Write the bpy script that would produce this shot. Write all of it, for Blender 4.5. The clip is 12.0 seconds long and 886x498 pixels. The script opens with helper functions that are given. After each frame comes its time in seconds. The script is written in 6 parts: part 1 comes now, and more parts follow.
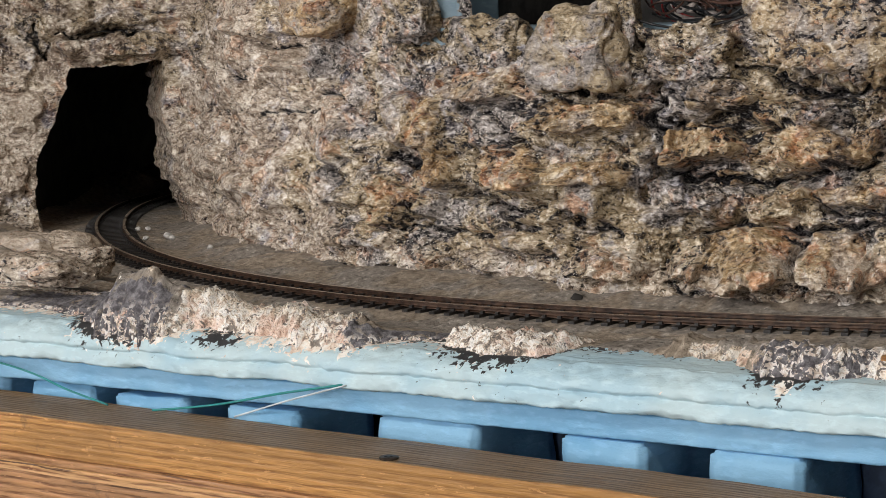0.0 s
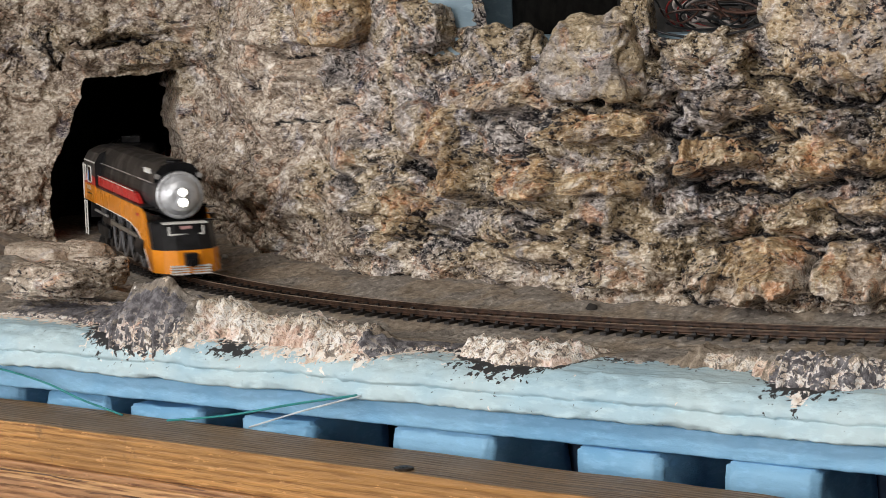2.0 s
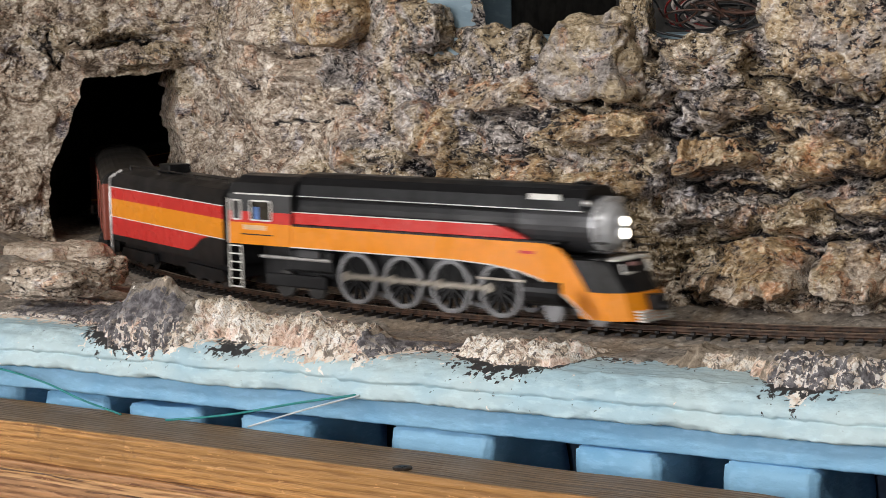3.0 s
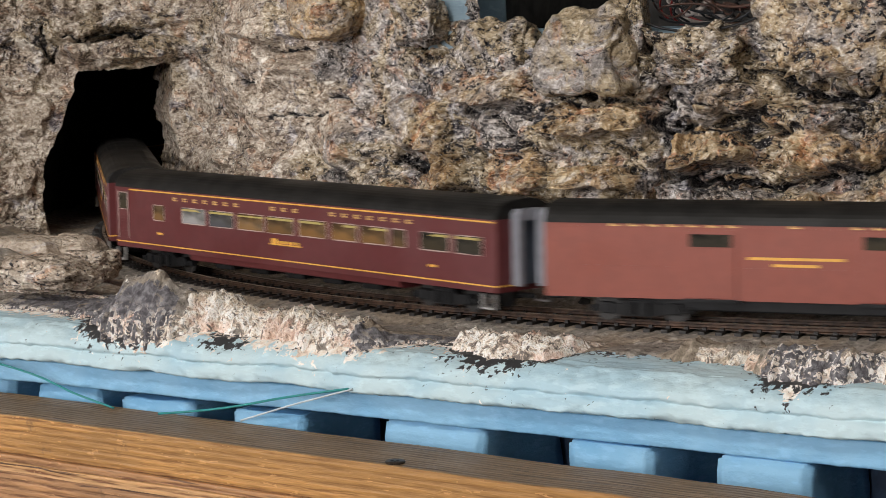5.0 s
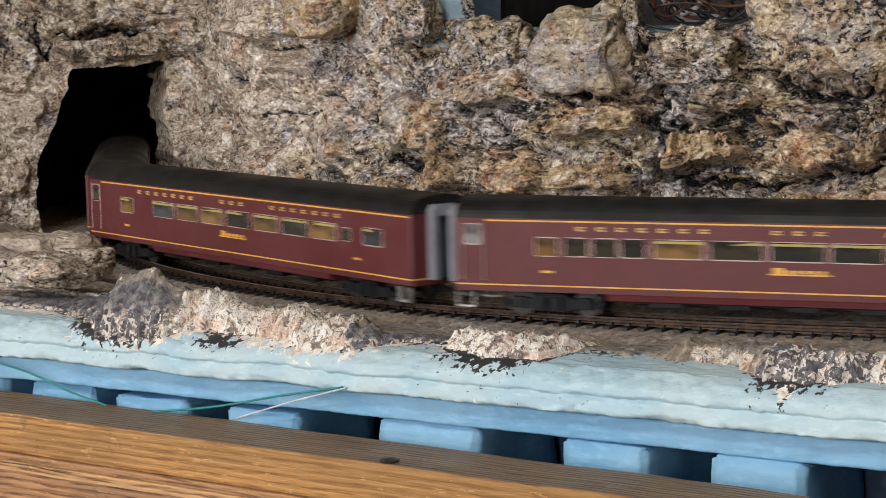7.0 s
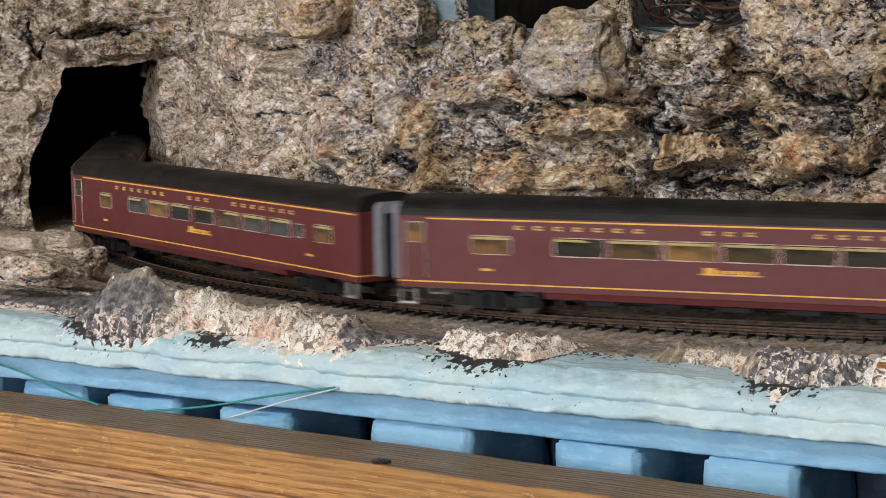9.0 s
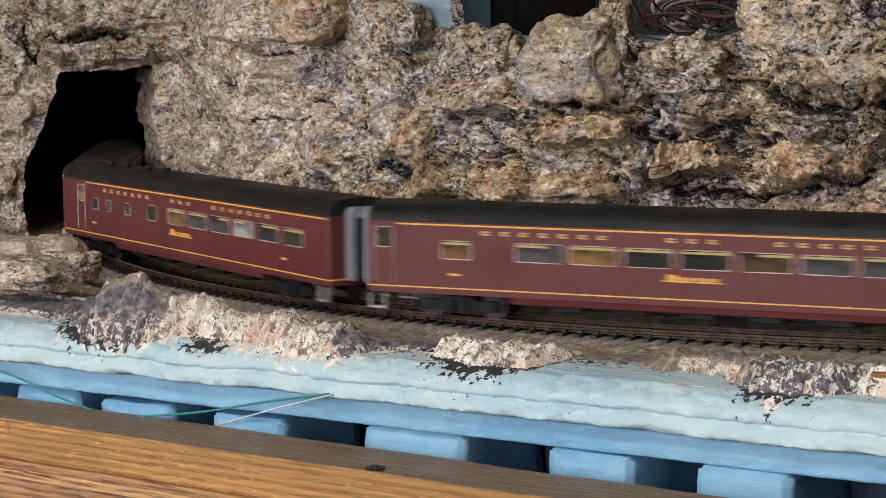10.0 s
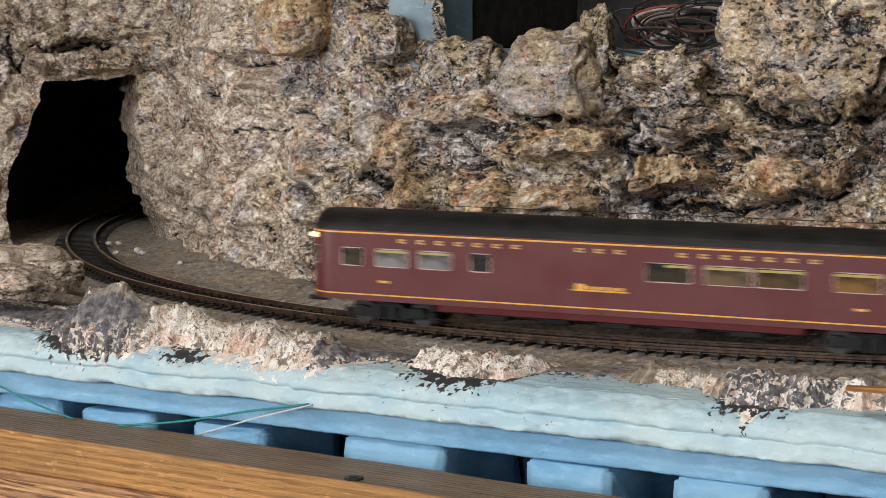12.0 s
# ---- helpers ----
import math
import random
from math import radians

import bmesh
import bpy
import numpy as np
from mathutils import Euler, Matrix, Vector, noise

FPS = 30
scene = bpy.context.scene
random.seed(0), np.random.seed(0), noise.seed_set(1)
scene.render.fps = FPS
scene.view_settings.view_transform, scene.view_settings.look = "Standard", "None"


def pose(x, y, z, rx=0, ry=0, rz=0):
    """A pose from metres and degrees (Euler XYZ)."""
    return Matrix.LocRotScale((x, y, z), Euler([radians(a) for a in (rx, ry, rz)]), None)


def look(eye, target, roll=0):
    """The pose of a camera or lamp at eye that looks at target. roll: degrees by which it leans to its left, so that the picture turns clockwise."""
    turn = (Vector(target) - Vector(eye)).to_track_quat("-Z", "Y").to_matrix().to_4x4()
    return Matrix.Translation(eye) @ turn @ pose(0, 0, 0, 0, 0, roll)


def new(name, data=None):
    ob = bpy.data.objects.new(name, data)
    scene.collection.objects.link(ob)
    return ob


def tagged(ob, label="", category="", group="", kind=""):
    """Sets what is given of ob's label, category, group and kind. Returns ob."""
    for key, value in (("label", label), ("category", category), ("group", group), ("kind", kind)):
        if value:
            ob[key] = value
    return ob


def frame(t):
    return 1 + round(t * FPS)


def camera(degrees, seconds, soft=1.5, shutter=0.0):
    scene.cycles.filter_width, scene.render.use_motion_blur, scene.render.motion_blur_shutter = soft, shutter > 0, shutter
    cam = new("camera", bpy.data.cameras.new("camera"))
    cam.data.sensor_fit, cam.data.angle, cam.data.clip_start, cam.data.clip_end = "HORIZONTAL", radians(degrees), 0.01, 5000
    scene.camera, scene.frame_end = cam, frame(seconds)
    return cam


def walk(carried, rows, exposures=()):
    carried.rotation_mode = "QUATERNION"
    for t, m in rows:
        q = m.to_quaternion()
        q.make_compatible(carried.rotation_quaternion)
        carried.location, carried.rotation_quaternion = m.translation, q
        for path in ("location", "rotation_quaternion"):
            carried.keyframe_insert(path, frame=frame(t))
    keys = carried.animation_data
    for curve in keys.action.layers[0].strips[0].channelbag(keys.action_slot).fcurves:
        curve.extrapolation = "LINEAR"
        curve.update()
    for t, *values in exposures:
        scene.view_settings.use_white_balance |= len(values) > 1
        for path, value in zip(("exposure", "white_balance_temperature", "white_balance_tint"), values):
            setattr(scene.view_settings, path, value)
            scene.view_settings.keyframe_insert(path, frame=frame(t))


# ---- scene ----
cam = camera(23.02, 12.0, soft=0.55, shutter=0.45)
CAMERA_ROWS = [
    (0.0, 0.0004, -0.0001, 0.1305, 0.027, -6.641, 1.451), (0.5, 0.0006, -0.0011, 0.1311, 0.097, -6.603, 1.444),
    (1.0, 0.0002, -0.0010, 0.1317, 0.241, -6.512, 1.363), (1.5, 0.0002, 0.0001, 0.1310, 0.340, -6.423, 1.372),
    (2.0, -0.0002, 0.0009, 0.1313, 0.371, -6.423, 1.524), (2.5, -0.0007, 0.0010, 0.1304, 0.377, -6.382, 1.450),
    (3.0, -0.0000, 0.0005, 0.1309, 0.357, -6.400, 1.484), (5.0, 0.0011, 0.0023, 0.1297, 0.272, -6.507, 1.369),
    (5.5, 0.0007, 0.0026, 0.1298, 0.212, -6.556, 1.394), (6.0, 0.0006, 0.0032, 0.1293, 0.150, -6.602, 1.363),
    (6.5, -0.0003, 0.0029, 0.1293, 0.167, -6.592, 1.272), (7.0, 0.0000, 0.0024, 0.1300, 0.077, -6.563, 1.196),
    (9.0, -0.0004, 0.0036, 0.1294, -0.100, -6.520, 0.880), (9.5, -0.0008, 0.0036, 0.1295, -0.144, -6.491, 0.702),
    (10.0, -0.0008, 0.0036, 0.1300, -0.231, -6.379, 0.575), (10.5, 0.0006, 0.0023, 0.1299, -0.275, -6.358, 0.507),
    (11.0, 0.0002, 0.0016, 0.1301, -0.379, -6.295, 0.380), (11.5, 0.0001, -0.0001, 0.1307, -0.479, -6.216, 0.275),
    (12.0, 0.0012, -0.0021, 0.1316, -0.587, -6.134, 0.190),
]
walk(cam, [(t, pose(x, y, z, 90 + pitch, roll, yaw)) for t, x, y, z, yaw, pitch, roll in CAMERA_ROWS])

# ---- light: a room with two broad windows, one beside the layout and one behind the camera, and an added overhead lamp ----
world = bpy.data.worlds.new("world")
scene.world = world
world.use_nodes = True
sky = world.node_tree.nodes.new("ShaderNodeTexSky")
sky.sky_type, sky.sun_disc = "NISHITA", False
sky.sun_elevation, sky.sun_rotation = radians(40), radians(200)
world.node_tree.links.new(sky.outputs[0], world.node_tree.nodes["Background"].inputs[0])
world.node_tree.nodes["Background"].inputs[1].default_value = 0.1


def area(name, eye, target, w, h, power, colour):
    lamp = bpy.data.lights.new(name, "AREA")
    lamp.shape, lamp.size, lamp.size_y, lamp.energy, lamp.color = "RECTANGLE", w, h, power, colour
    ob = new(name, lamp)
    ob.matrix_world = look(eye, target)
    return ob


area("side_window_light", (-2.86, 0.15, 0.15), (0.0, 0.15, 0.15), 0.90, 2.0, 37, (1.0, 0.97, 0.965))
area("rear_window_light", (-2.05, -2.46, 0.85), (-0.1, 0.9, 0.0), 1.35, 1.1, 62, (1.0, 0.97, 0.965))
# unseen overhead lamp, added for relief and deeper shade below things
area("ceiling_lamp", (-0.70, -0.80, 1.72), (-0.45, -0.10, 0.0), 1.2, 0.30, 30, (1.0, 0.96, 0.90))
scene.view_settings.exposure = 0.06


# ---- numeric noise for relief ----
def lattice(ix, iy, iz, seed):
    h = (ix * 374761393 + iy * 668265263 + iz * 2147483647 + seed * 974634541) & 0xFFFFFFFF
    h = ((h ^ (h >> 13)) * 1274126177) & 0xFFFFFFFF
    return ((h ^ (h >> 16)) & 0xFFFF) / 32767.5 - 1.0


def vnoise(x, y, z, seed=0):
    """Smooth value noise in -1..1 on numpy arrays."""
    x, y, z = np.broadcast_arrays(np.asarray(x, float), np.asarray(y, float), np.asarray(z, float))
    fx, fy, fz = np.floor(x), np.floor(y), np.floor(z)
    ix, iy, iz = fx.astype(np.int64), fy.astype(np.int64), fz.astype(np.int64)
    u, v, w = x - fx, y - fy, z - fz
    u, v, w = u * u * (3 - 2 * u), v * v * (3 - 2 * v), w * w * (3 - 2 * w)
    total = 0
    for dx in (0, 1):
        for dy in (0, 1):
            for dz in (0, 1):
                weight = (u if dx else 1 - u) * (v if dy else 1 - v) * (w if dz else 1 - w)
                total = total + weight * lattice(ix + dx, iy + dy, iz + dz, seed)
    return total


def fbm(x, y, z, octaves=4, seed=0, gain=0.5):
    total, amp = 0, 1.0
    for k in range(octaves):
        total = total + amp * vnoise(x * 2 ** k, y * 2 ** k, z * 2 ** k, seed + k)
        amp *= gain
    return total


def ridged(x, y, z, octaves=4, seed=0, gain=0.55):
    total, amp = 0, 1.0
    for k in range(octaves):
        total = total + amp * (1 - 2 * np.abs(vnoise(x * 2 ** k, y * 2 ** k, z * 2 ** k, seed + k)))
        amp *= gain
    return total


def step(a, b, x):
    t = np.clip((x - a) / (b - a), 0, 1)
    return t * t * (3 - 2 * t)


# ---- materials ----
class Nodes:
    """A small builder for node materials."""

    def __init__(self, name):
        self.m = bpy.data.materials.new(name)
        self.m.use_nodes = True
        self.tree = self.m.node_tree
        self.bsdf = self.tree.nodes["Principled BSDF"]
        coord = self.tree.nodes.new("ShaderNodeTexCoord")
        self.at = coord.outputs["Object"]

    def put(self, value, socket):
        if isinstance(value, (int, float)):
            socket.default_value = value
        elif isinstance(value, tuple):
            socket.default_value = (*value, 1.0) if len(value) == 3 else value
        else:
            self.tree.links.new(value, socket)

    def scaled(self, sx, sy, sz):
        n = self.tree.nodes.new("ShaderNodeMapping")
        self.put(self.at, n.inputs["Vector"])
        n.inputs["Scale"].default_value = (sx, sy, sz)
        return n.outputs[0]

    def noise(self, scale, detail=4, rough=0.55, at=None, distort=0.0, gain=2.0):
        n = self.tree.nodes.new("ShaderNodeTexNoise")
        self.put(at or self.at, n.inputs["Vector"])
        n.inputs["Scale"].default_value, n.inputs["Detail"].default_value = scale, detail
        n.inputs["Roughness"].default_value, n.inputs["Distortion"].default_value = rough, distort
        spread = self.tree.nodes.new("ShaderNodeMath")
        spread.operation = "MULTIPLY_ADD"
        self.put(n.outputs[0], spread.inputs[0])
        spread.inputs[1].default_value, spread.inputs[2].default_value = gain, 0.5 - 0.5 * gain
        return spread.outputs[0]

    def cells(self, scale, at=None, feature="F1"):
        n = self.tree.nodes.new("ShaderNodeTexVoronoi")
        n.feature = feature
        self.put(at or self.at, n.inputs["Vector"])
        n.inputs["Scale"].default_value = scale
        return n.outputs["Distance"]

    def attr(self, name):
        n = self.tree.nodes.new("ShaderNodeAttribute")
        n.attribute_name = name
        return n.outputs["Fac"]

    def random(self):
        return self.tree.nodes.new("ShaderNodeObjectInfo").outputs["Random"]

    def ramp(self, fac, *stops):
        n = self.tree.nodes.new("ShaderNodeValToRGB")
        self.put(fac, n.inputs[0])
        e = n.color_ramp.elements
        while len(e) < len(stops):
            e.new(0.5)
        for el, (pos, c) in zip(e, stops):
            el.position, el.color = pos, ((*c, 1) if isinstance(c, tuple) else (c, c, c, 1))
        return n.outputs[0]

    def mix(self, fac, a, b, kind="MIX"):
        n = self.tree.nodes.new("ShaderNodeMix")
        n.data_type, n.blend_type = "RGBA", kind
        self.put(fac, n.inputs[0]), self.put(a, n.inputs[6]), self.put(b, n.inputs[7])
        return n.outputs[2]

    def math(self, op, a, b=0.0):
        n = self.tree.nodes.new("ShaderNodeMath")
        n.operation = op
        self.put(a, n.inputs[0]), self.put(b, n.inputs[1])
        return n.outputs[0]

    def bump(self, height, strength, distance):
        n = self.tree.nodes.new("ShaderNodeBump")
        n.inputs["Strength"].default_value, n.inputs["Distance"].default_value = strength, distance
        self.put(height, n.inputs["Height"])
        self.put(n.outputs[0], self.bsdf.inputs["Normal"])

    def done(self, colour, rough=0.6, metal=0.0, **more):
        self.put(colour, self.bsdf.inputs["Base Color"])
        self.put(rough, self.bsdf.inputs["Roughness"])
        self.put(metal, self.bsdf.inputs["Metallic"])
        for key, value in more.items():
            self.put(value, self.bsdf.inputs[key.replace("_", " ")])
        return self.m


def plain(name, colour, rough=0.5, metal=0.0, vary=0.12, scale=220, bump=0.0, shine=0.5):
    """Painted plastic, metal and so on: one colour with slight mottling and dust."""
    n = Nodes(name)
    fine = n.noise(scale, 5, 0.6)
    dark = tuple(c * (1 - vary) for c in colour)
    light = tuple(min(1, c * (1 + vary)) for c in colour)
    if bump:
        n.bump(fine, bump, 0.0004)
    gloss = n.ramp(n.noise(scale * 0.23, 3), (0.3, max(rough - 0.08, 0.02)), (0.7, min(rough + 0.1, 1.0)))
    return n.done(n.ramp(fine, (0.3, dark), (0.7, light)), gloss, metal, Specular_IOR_Level=shine)


def rock_material():
    """Plaster rock: tan, ochre, cream and lilac-grey paint, black wash in cracks, dry-brushed crests, a slightly glossy varnish."""
    n = Nodes("painted_rock")
    coarse = n.noise(26, 7, 0.66, distort=0.9)
    grain = n.noise(1, 4, 0.62, at=n.scaled(60, 60, 100), distort=1.2, gain=2.6)
    crumb = n.noise(1, 2.5, 0.62, at=n.scaled(330, 330, 520), distort=0.7, gain=3.5)
    tex = n.math("ADD", n.math("MULTIPLY", grain, 0.56), n.math("MULTIPLY", crumb, 0.44))
    tex = n.math("ADD", n.math("MULTIPLY", n.math("SUBTRACT", tex, 0.5), 1.15), 0.44)
    tex = n.math("ADD", n.math("MULTIPLY", n.math("SUBTRACT", tex, 0.50), n.math("SUBTRACT", 1.0, n.math("MULTIPLY", n.attr("calm"), 0.62))), 0.50)
    tan = n.ramp(tex, (0.16, (0.040, 0.030, 0.021)), (0.34, (0.270, 0.200, 0.115)), (0.56, (0.430, 0.345, 0.230)), (0.86, (0.80, 0.71, 0.58)))
    grey = n.ramp(tex, (0.18, (0.032, 0.030, 0.033)), (0.36, (0.220, 0.200, 0.195)), (0.58, (0.37, 0.335, 0.325)), (0.86, (0.80, 0.76, 0.75)))
    col = n.mix(n.ramp(coarse, (0.44, 0.0), (0.62, 0.85)), tan, grey)
    ochre = n.ramp(tex, (0.14, (0.120, 0.060, 0.022)), (0.34, (0.34, 0.205, 0.092)), (0.56, (0.54, 0.370, 0.190)), (0.86, (0.84, 0.70, 0.48)))
    ragged = n.math("MULTIPLY", n.math("SUBTRACT", n.noise(70, 8, 0.75, distort=0.8), 0.5), 0.9)
    on_block = n.math("MULTIPLY", n.ramp(n.math("ADD", n.attr("ochre"), ragged), (0.25, 0.0), (0.78, 0.82)), n.ramp(n.noise(85, 7, 0.75, distort=1.0, gain=3.0), (0.30, 0.2), (0.60, 1.0)))
    col = n.mix(on_block, col, ochre)
    pale = n.ramp(tex, (0.12, (0.150, 0.105, 0.075)), (0.34, (0.35, 0.275, 0.210)), (0.56, (0.56, 0.475, 0.385)), (0.86, (0.90, 0.83, 0.74)))
    col = n.mix(n.ramp(n.math("ADD", n.attr("pale"), n.math("MULTIPLY", ragged, 0.5)), (0.25, 0.0), (0.65, 0.92)), col, pale)
    rust = n.math("MULTIPLY", n.ramp(n.noise(40, 7, 0.74, distort=1.0), (0.60, 0.0), (0.70, 0.85)), n.ramp(n.attr("ochre"), (0.0, 0.55), (0.8, 1.0)))
    col = n.mix(rust, col, n.ramp(tex, (0.22, (0.13, 0.045, 0.018)), (0.5, (0.44, 0.20, 0.090)), (0.8, (0.80, 0.52, 0.32))))
    lilac = n.math("MULTIPLY", n.ramp(n.noise(47, 7, 0.72, distort=0.7), (0.62, 0.0), (0.76, 0.6)), n.math("SUBTRACT", 1.0, n.math("MULTIPLY", n.attr("ochre"), 0.8)))
    col = n.mix(lilac, col, n.ramp(tex, (0.2, (0.085, 0.085, 0.125)), (0.5, (0.36, 0.355, 0.40)), (0.8, (0.82, 0.81, 0.86))))
    vein = n.math("ABSOLUTE", n.math("SUBTRACT", n.noise(1, 8, 0.72, at=n.scaled(60, 60, 120), distort=1.2), 0.5))
    where = n.noise(30, 6, 0.68)
    veins = n.math("MULTIPLY", n.ramp(vein, (0.0, 0.85), (0.05, 0.0)), n.ramp(where, (0.42, 0.0), (0.62, 1.0)))
    veins = n.math("MULTIPLY", veins, n.math("SUBTRACT", 1.0, n.math("MAXIMUM", n.math("MULTIPLY", n.attr("pale"), 0.75), n.math("MULTIPLY", n.attr("calm"), 0.8))))
    hair = n.math("ABSOLUTE", n.math("SUBTRACT", n.noise(1, 2.5, 0.6, at=n.scaled(150, 150, 250), distort=1.0), 0.5))
    hairs = n.math("MULTIPLY", n.ramp(hair, (0.0, 0.62), (0.075, 0.0)), n.ramp(n.noise(44, 5, 0.66), (0.42, 0.0), (0.60, 1.0)))
    hairs = n.math("MULTIPLY", hairs, n.math("SUBTRACT", 1.0, n.math("MAXIMUM", n.math("MULTIPLY", n.attr("pale"), 0.7), n.math("MULTIPLY", n.attr("calm"), 0.8))))
    wash = n.math("ADD", n.attr("wash"), n.math("MAXIMUM", veins, hairs))
    wash = n.math("ADD", wash, n.math("MULTIPLY", n.math("SUBTRACT", 0.5, tex), 0.75))
    black = n.ramp(wash, (0.48, 0.0), (0.60, 0.97))
    col = n.mix(black, col, n.ramp(crumb, (0.3, (0.006, 0.006, 0.009)), (0.60, (0.035, 0.032, 0.036)), (0.90, (0.16, 0.15, 0.15))))
    # pale specks put the varnish's glints into the colour
    painted_glints = n.ramp(n.noise(1000, 1.5, 0.6), (0.78, 0.0), (0.84, 0.8))
    sparse = n.math("SUBTRACT", 1.0, n.math("MULTIPLY", n.attr("calm"), 1.3))
    col = n.mix(n.math("MULTIPLY", painted_glints, n.math("MAXIMUM", sparse, 0.15)), col, (0.88, 0.83, 0.75))
    pits = n.ramp(n.noise(380, 2.5, 0.6), (0.13, 0.95), (0.20, 0.0))
    col = n.mix(n.math("MULTIPLY", pits, n.math("MAXIMUM", sparse, 0.0)), col, (0.022, 0.019, 0.018))
    n.bump(n.math("ADD", n.math("MULTIPLY", crumb, 0.8), n.math("MULTIPLY", n.noise(800, 2, 0.6), 0.5)), 0.8, 0.0006)
    return n.done(col, n.ramp(n.noise(190, 4), (0.35, 0.24), (0.65, 0.62)), 0.0, Specular_IOR_Level=n.ramp(black, (0.1, 0.55), (0.8, 0.25)))


def ground_material():
    n = Nodes("painted_ground")
    fine = n.noise(300, 3.5, 0.66, gain=2.6)
    wide = n.noise(34, 5, 0.6, distort=0.6)
    col = n.ramp(fine, (0.10, (0.10, 0.086, 0.072)), (0.32, (0.215, 0.188, 0.160)), (0.70, (0.29, 0.255, 0.220)), (0.92, (0.48, 0.43, 0.37)))
    col = n.mix(n.ramp(wide, (0.45, 0.0), (0.62, 0.7)), col, n.ramp(fine, (0.15, (0.20, 0.150, 0.105)), (0.85, (0.40, 0.325, 0.24))))
    swirl = n.noise(300, 3, 0.64, distort=1.4, gain=3.0)
    streak = n.noise(1, 3.5, 0.66, at=n.scaled(230, 230, 190), distort=1.3, gain=3.2)
    plaster = n.ramp(streak, (0.12, (0.22, 0.185, 0.16)), (0.30, (0.62, 0.50, 0.40)), (0.48, (0.86, 0.76, 0.65)), (0.70, (0.95, 0.91, 0.86)))
    plaster = n.mix(n.ramp(n.noise(60, 4), (0.56, 0.0), (0.70, 0.6)), plaster, n.ramp(swirl, (0.3, (0.62, 0.36, 0.26)), (0.7, (0.85, 0.62, 0.50))))
    plaster = n.mix(n.math("MULTIPLY", n.attr("tan"), 0.50), plaster, n.ramp(swirl, (0.2, (0.17, 0.125, 0.075)), (0.5, (0.40, 0.30, 0.18)), (0.8, (0.68, 0.56, 0.38))))
    plaster = n.mix(n.ramp(n.noise(330, 3, 0.66, distort=1.0), (0.24, 0.9), (0.31, 0.0)), plaster, (0.13, 0.11, 0.10))
    edge = n.math("ADD", n.attr("plaster"), n.math("MULTIPLY", n.math("SUBTRACT", n.noise(120, 7, 0.72), 0.5), 0.8))
    col = n.mix(n.ramp(edge, (0.46, 0.0), (0.53, 1.0)), col, plaster)
    slate = n.ramp(fine, (0.2, (0.070, 0.064, 0.070)), (0.5, (0.125, 0.117, 0.126)), (0.8, (0.21, 0.20, 0.21)))
    dark = n.math("ADD", n.attr("slate"), n.math("MULTIPLY", n.math("SUBTRACT", n.noise(150, 7, 0.72, distort=0.8), 0.5), 0.9))
    col = n.mix(n.ramp(dark, (0.48, 0.0), (0.53, 1.0)), col, slate)
    chip = n.math("MULTIPLY", n.ramp(n.noise(290, 3, 0.64, distort=0.5), (0.57, 0.0), (0.61, 1.0)), n.math("MULTIPLY", n.ramp(n.attr("slate"), (0.2, 0.0), (0.5, 0.9)), n.attr("rim")))
    col = n.mix(chip, col, n.ramp(swirl, (0.3, (0.66, 0.55, 0.46)), (0.7, (0.90, 0.86, 0.82))))
    n.bump(n.math("ADD", n.math("MULTIPLY", fine, 0.6), n.math("MULTIPLY", swirl, n.math("ADD", n.math("MULTIPLY", n.attr("plaster"), 1.2), 0.15))), 0.8, 0.0007)
    return n.done(col, 0.85)


def foam_material(name, pale, deep, paint):
    n = Nodes(name)
    wide = n.noise(22, 4, 0.55)
    fine = n.noise(1, 6, 0.6, at=n.scaled(120, 120, 380))
    col = n.ramp(wide, (0.35, deep), (0.65, pale))
    col = n.mix(n.ramp(fine, (0.55, 0.0), (0.75, 0.35)), col, tuple(min(1, c * 1.25 + 0.03) for c in pale))
    if paint:
        speck = n.math("ADD", n.attr("slate"), n.math("MULTIPLY", n.math("SUBTRACT", n.noise(1, 3, 0.62, at=n.scaled(330, 330, 300), distort=0.6), 0.5), 1.1))
        white = n.math("ADD", n.attr("plaster"), n.math("MULTIPLY", n.math("SUBTRACT", n.noise(300, 3, 0.62, distort=0.6), 0.5), 0.9))
        col = n.mix(n.ramp(white, (0.48, 0.0), (0.55, 1.0)), col, n.ramp(n.noise(240, 6, 0.7), (0.2, (0.58, 0.41, 0.30)), (0.42, (0.82, 0.71, 0.60)), (0.65, (0.92, 0.88, 0.82))))
        col = n.mix(n.ramp(speck, (0.50, 0.0), (0.55, 1.0)), col, (0.03, 0.03, 0.032))
    scratch = n.ramp(n.noise(1, 4, 0.5, at=n.scaled(70, 70, 500), distort=0.8), (0.5, 0.0), (0.52, 1.0))
    torn = n.noise(1, 4, 0.62, at=n.scaled(75, 75, 130), gain=2.2)
    n.bump(n.math("ADD", n.math("MULTIPLY", torn, 0.9), n.math("ADD", n.math("MULTIPLY", fine, 0.3), n.math("MULTIPLY", scratch, 0.1))), 0.35, 0.0011)
    return n.done(col, 0.62, 0.0, Subsurface_Weight=0.0)


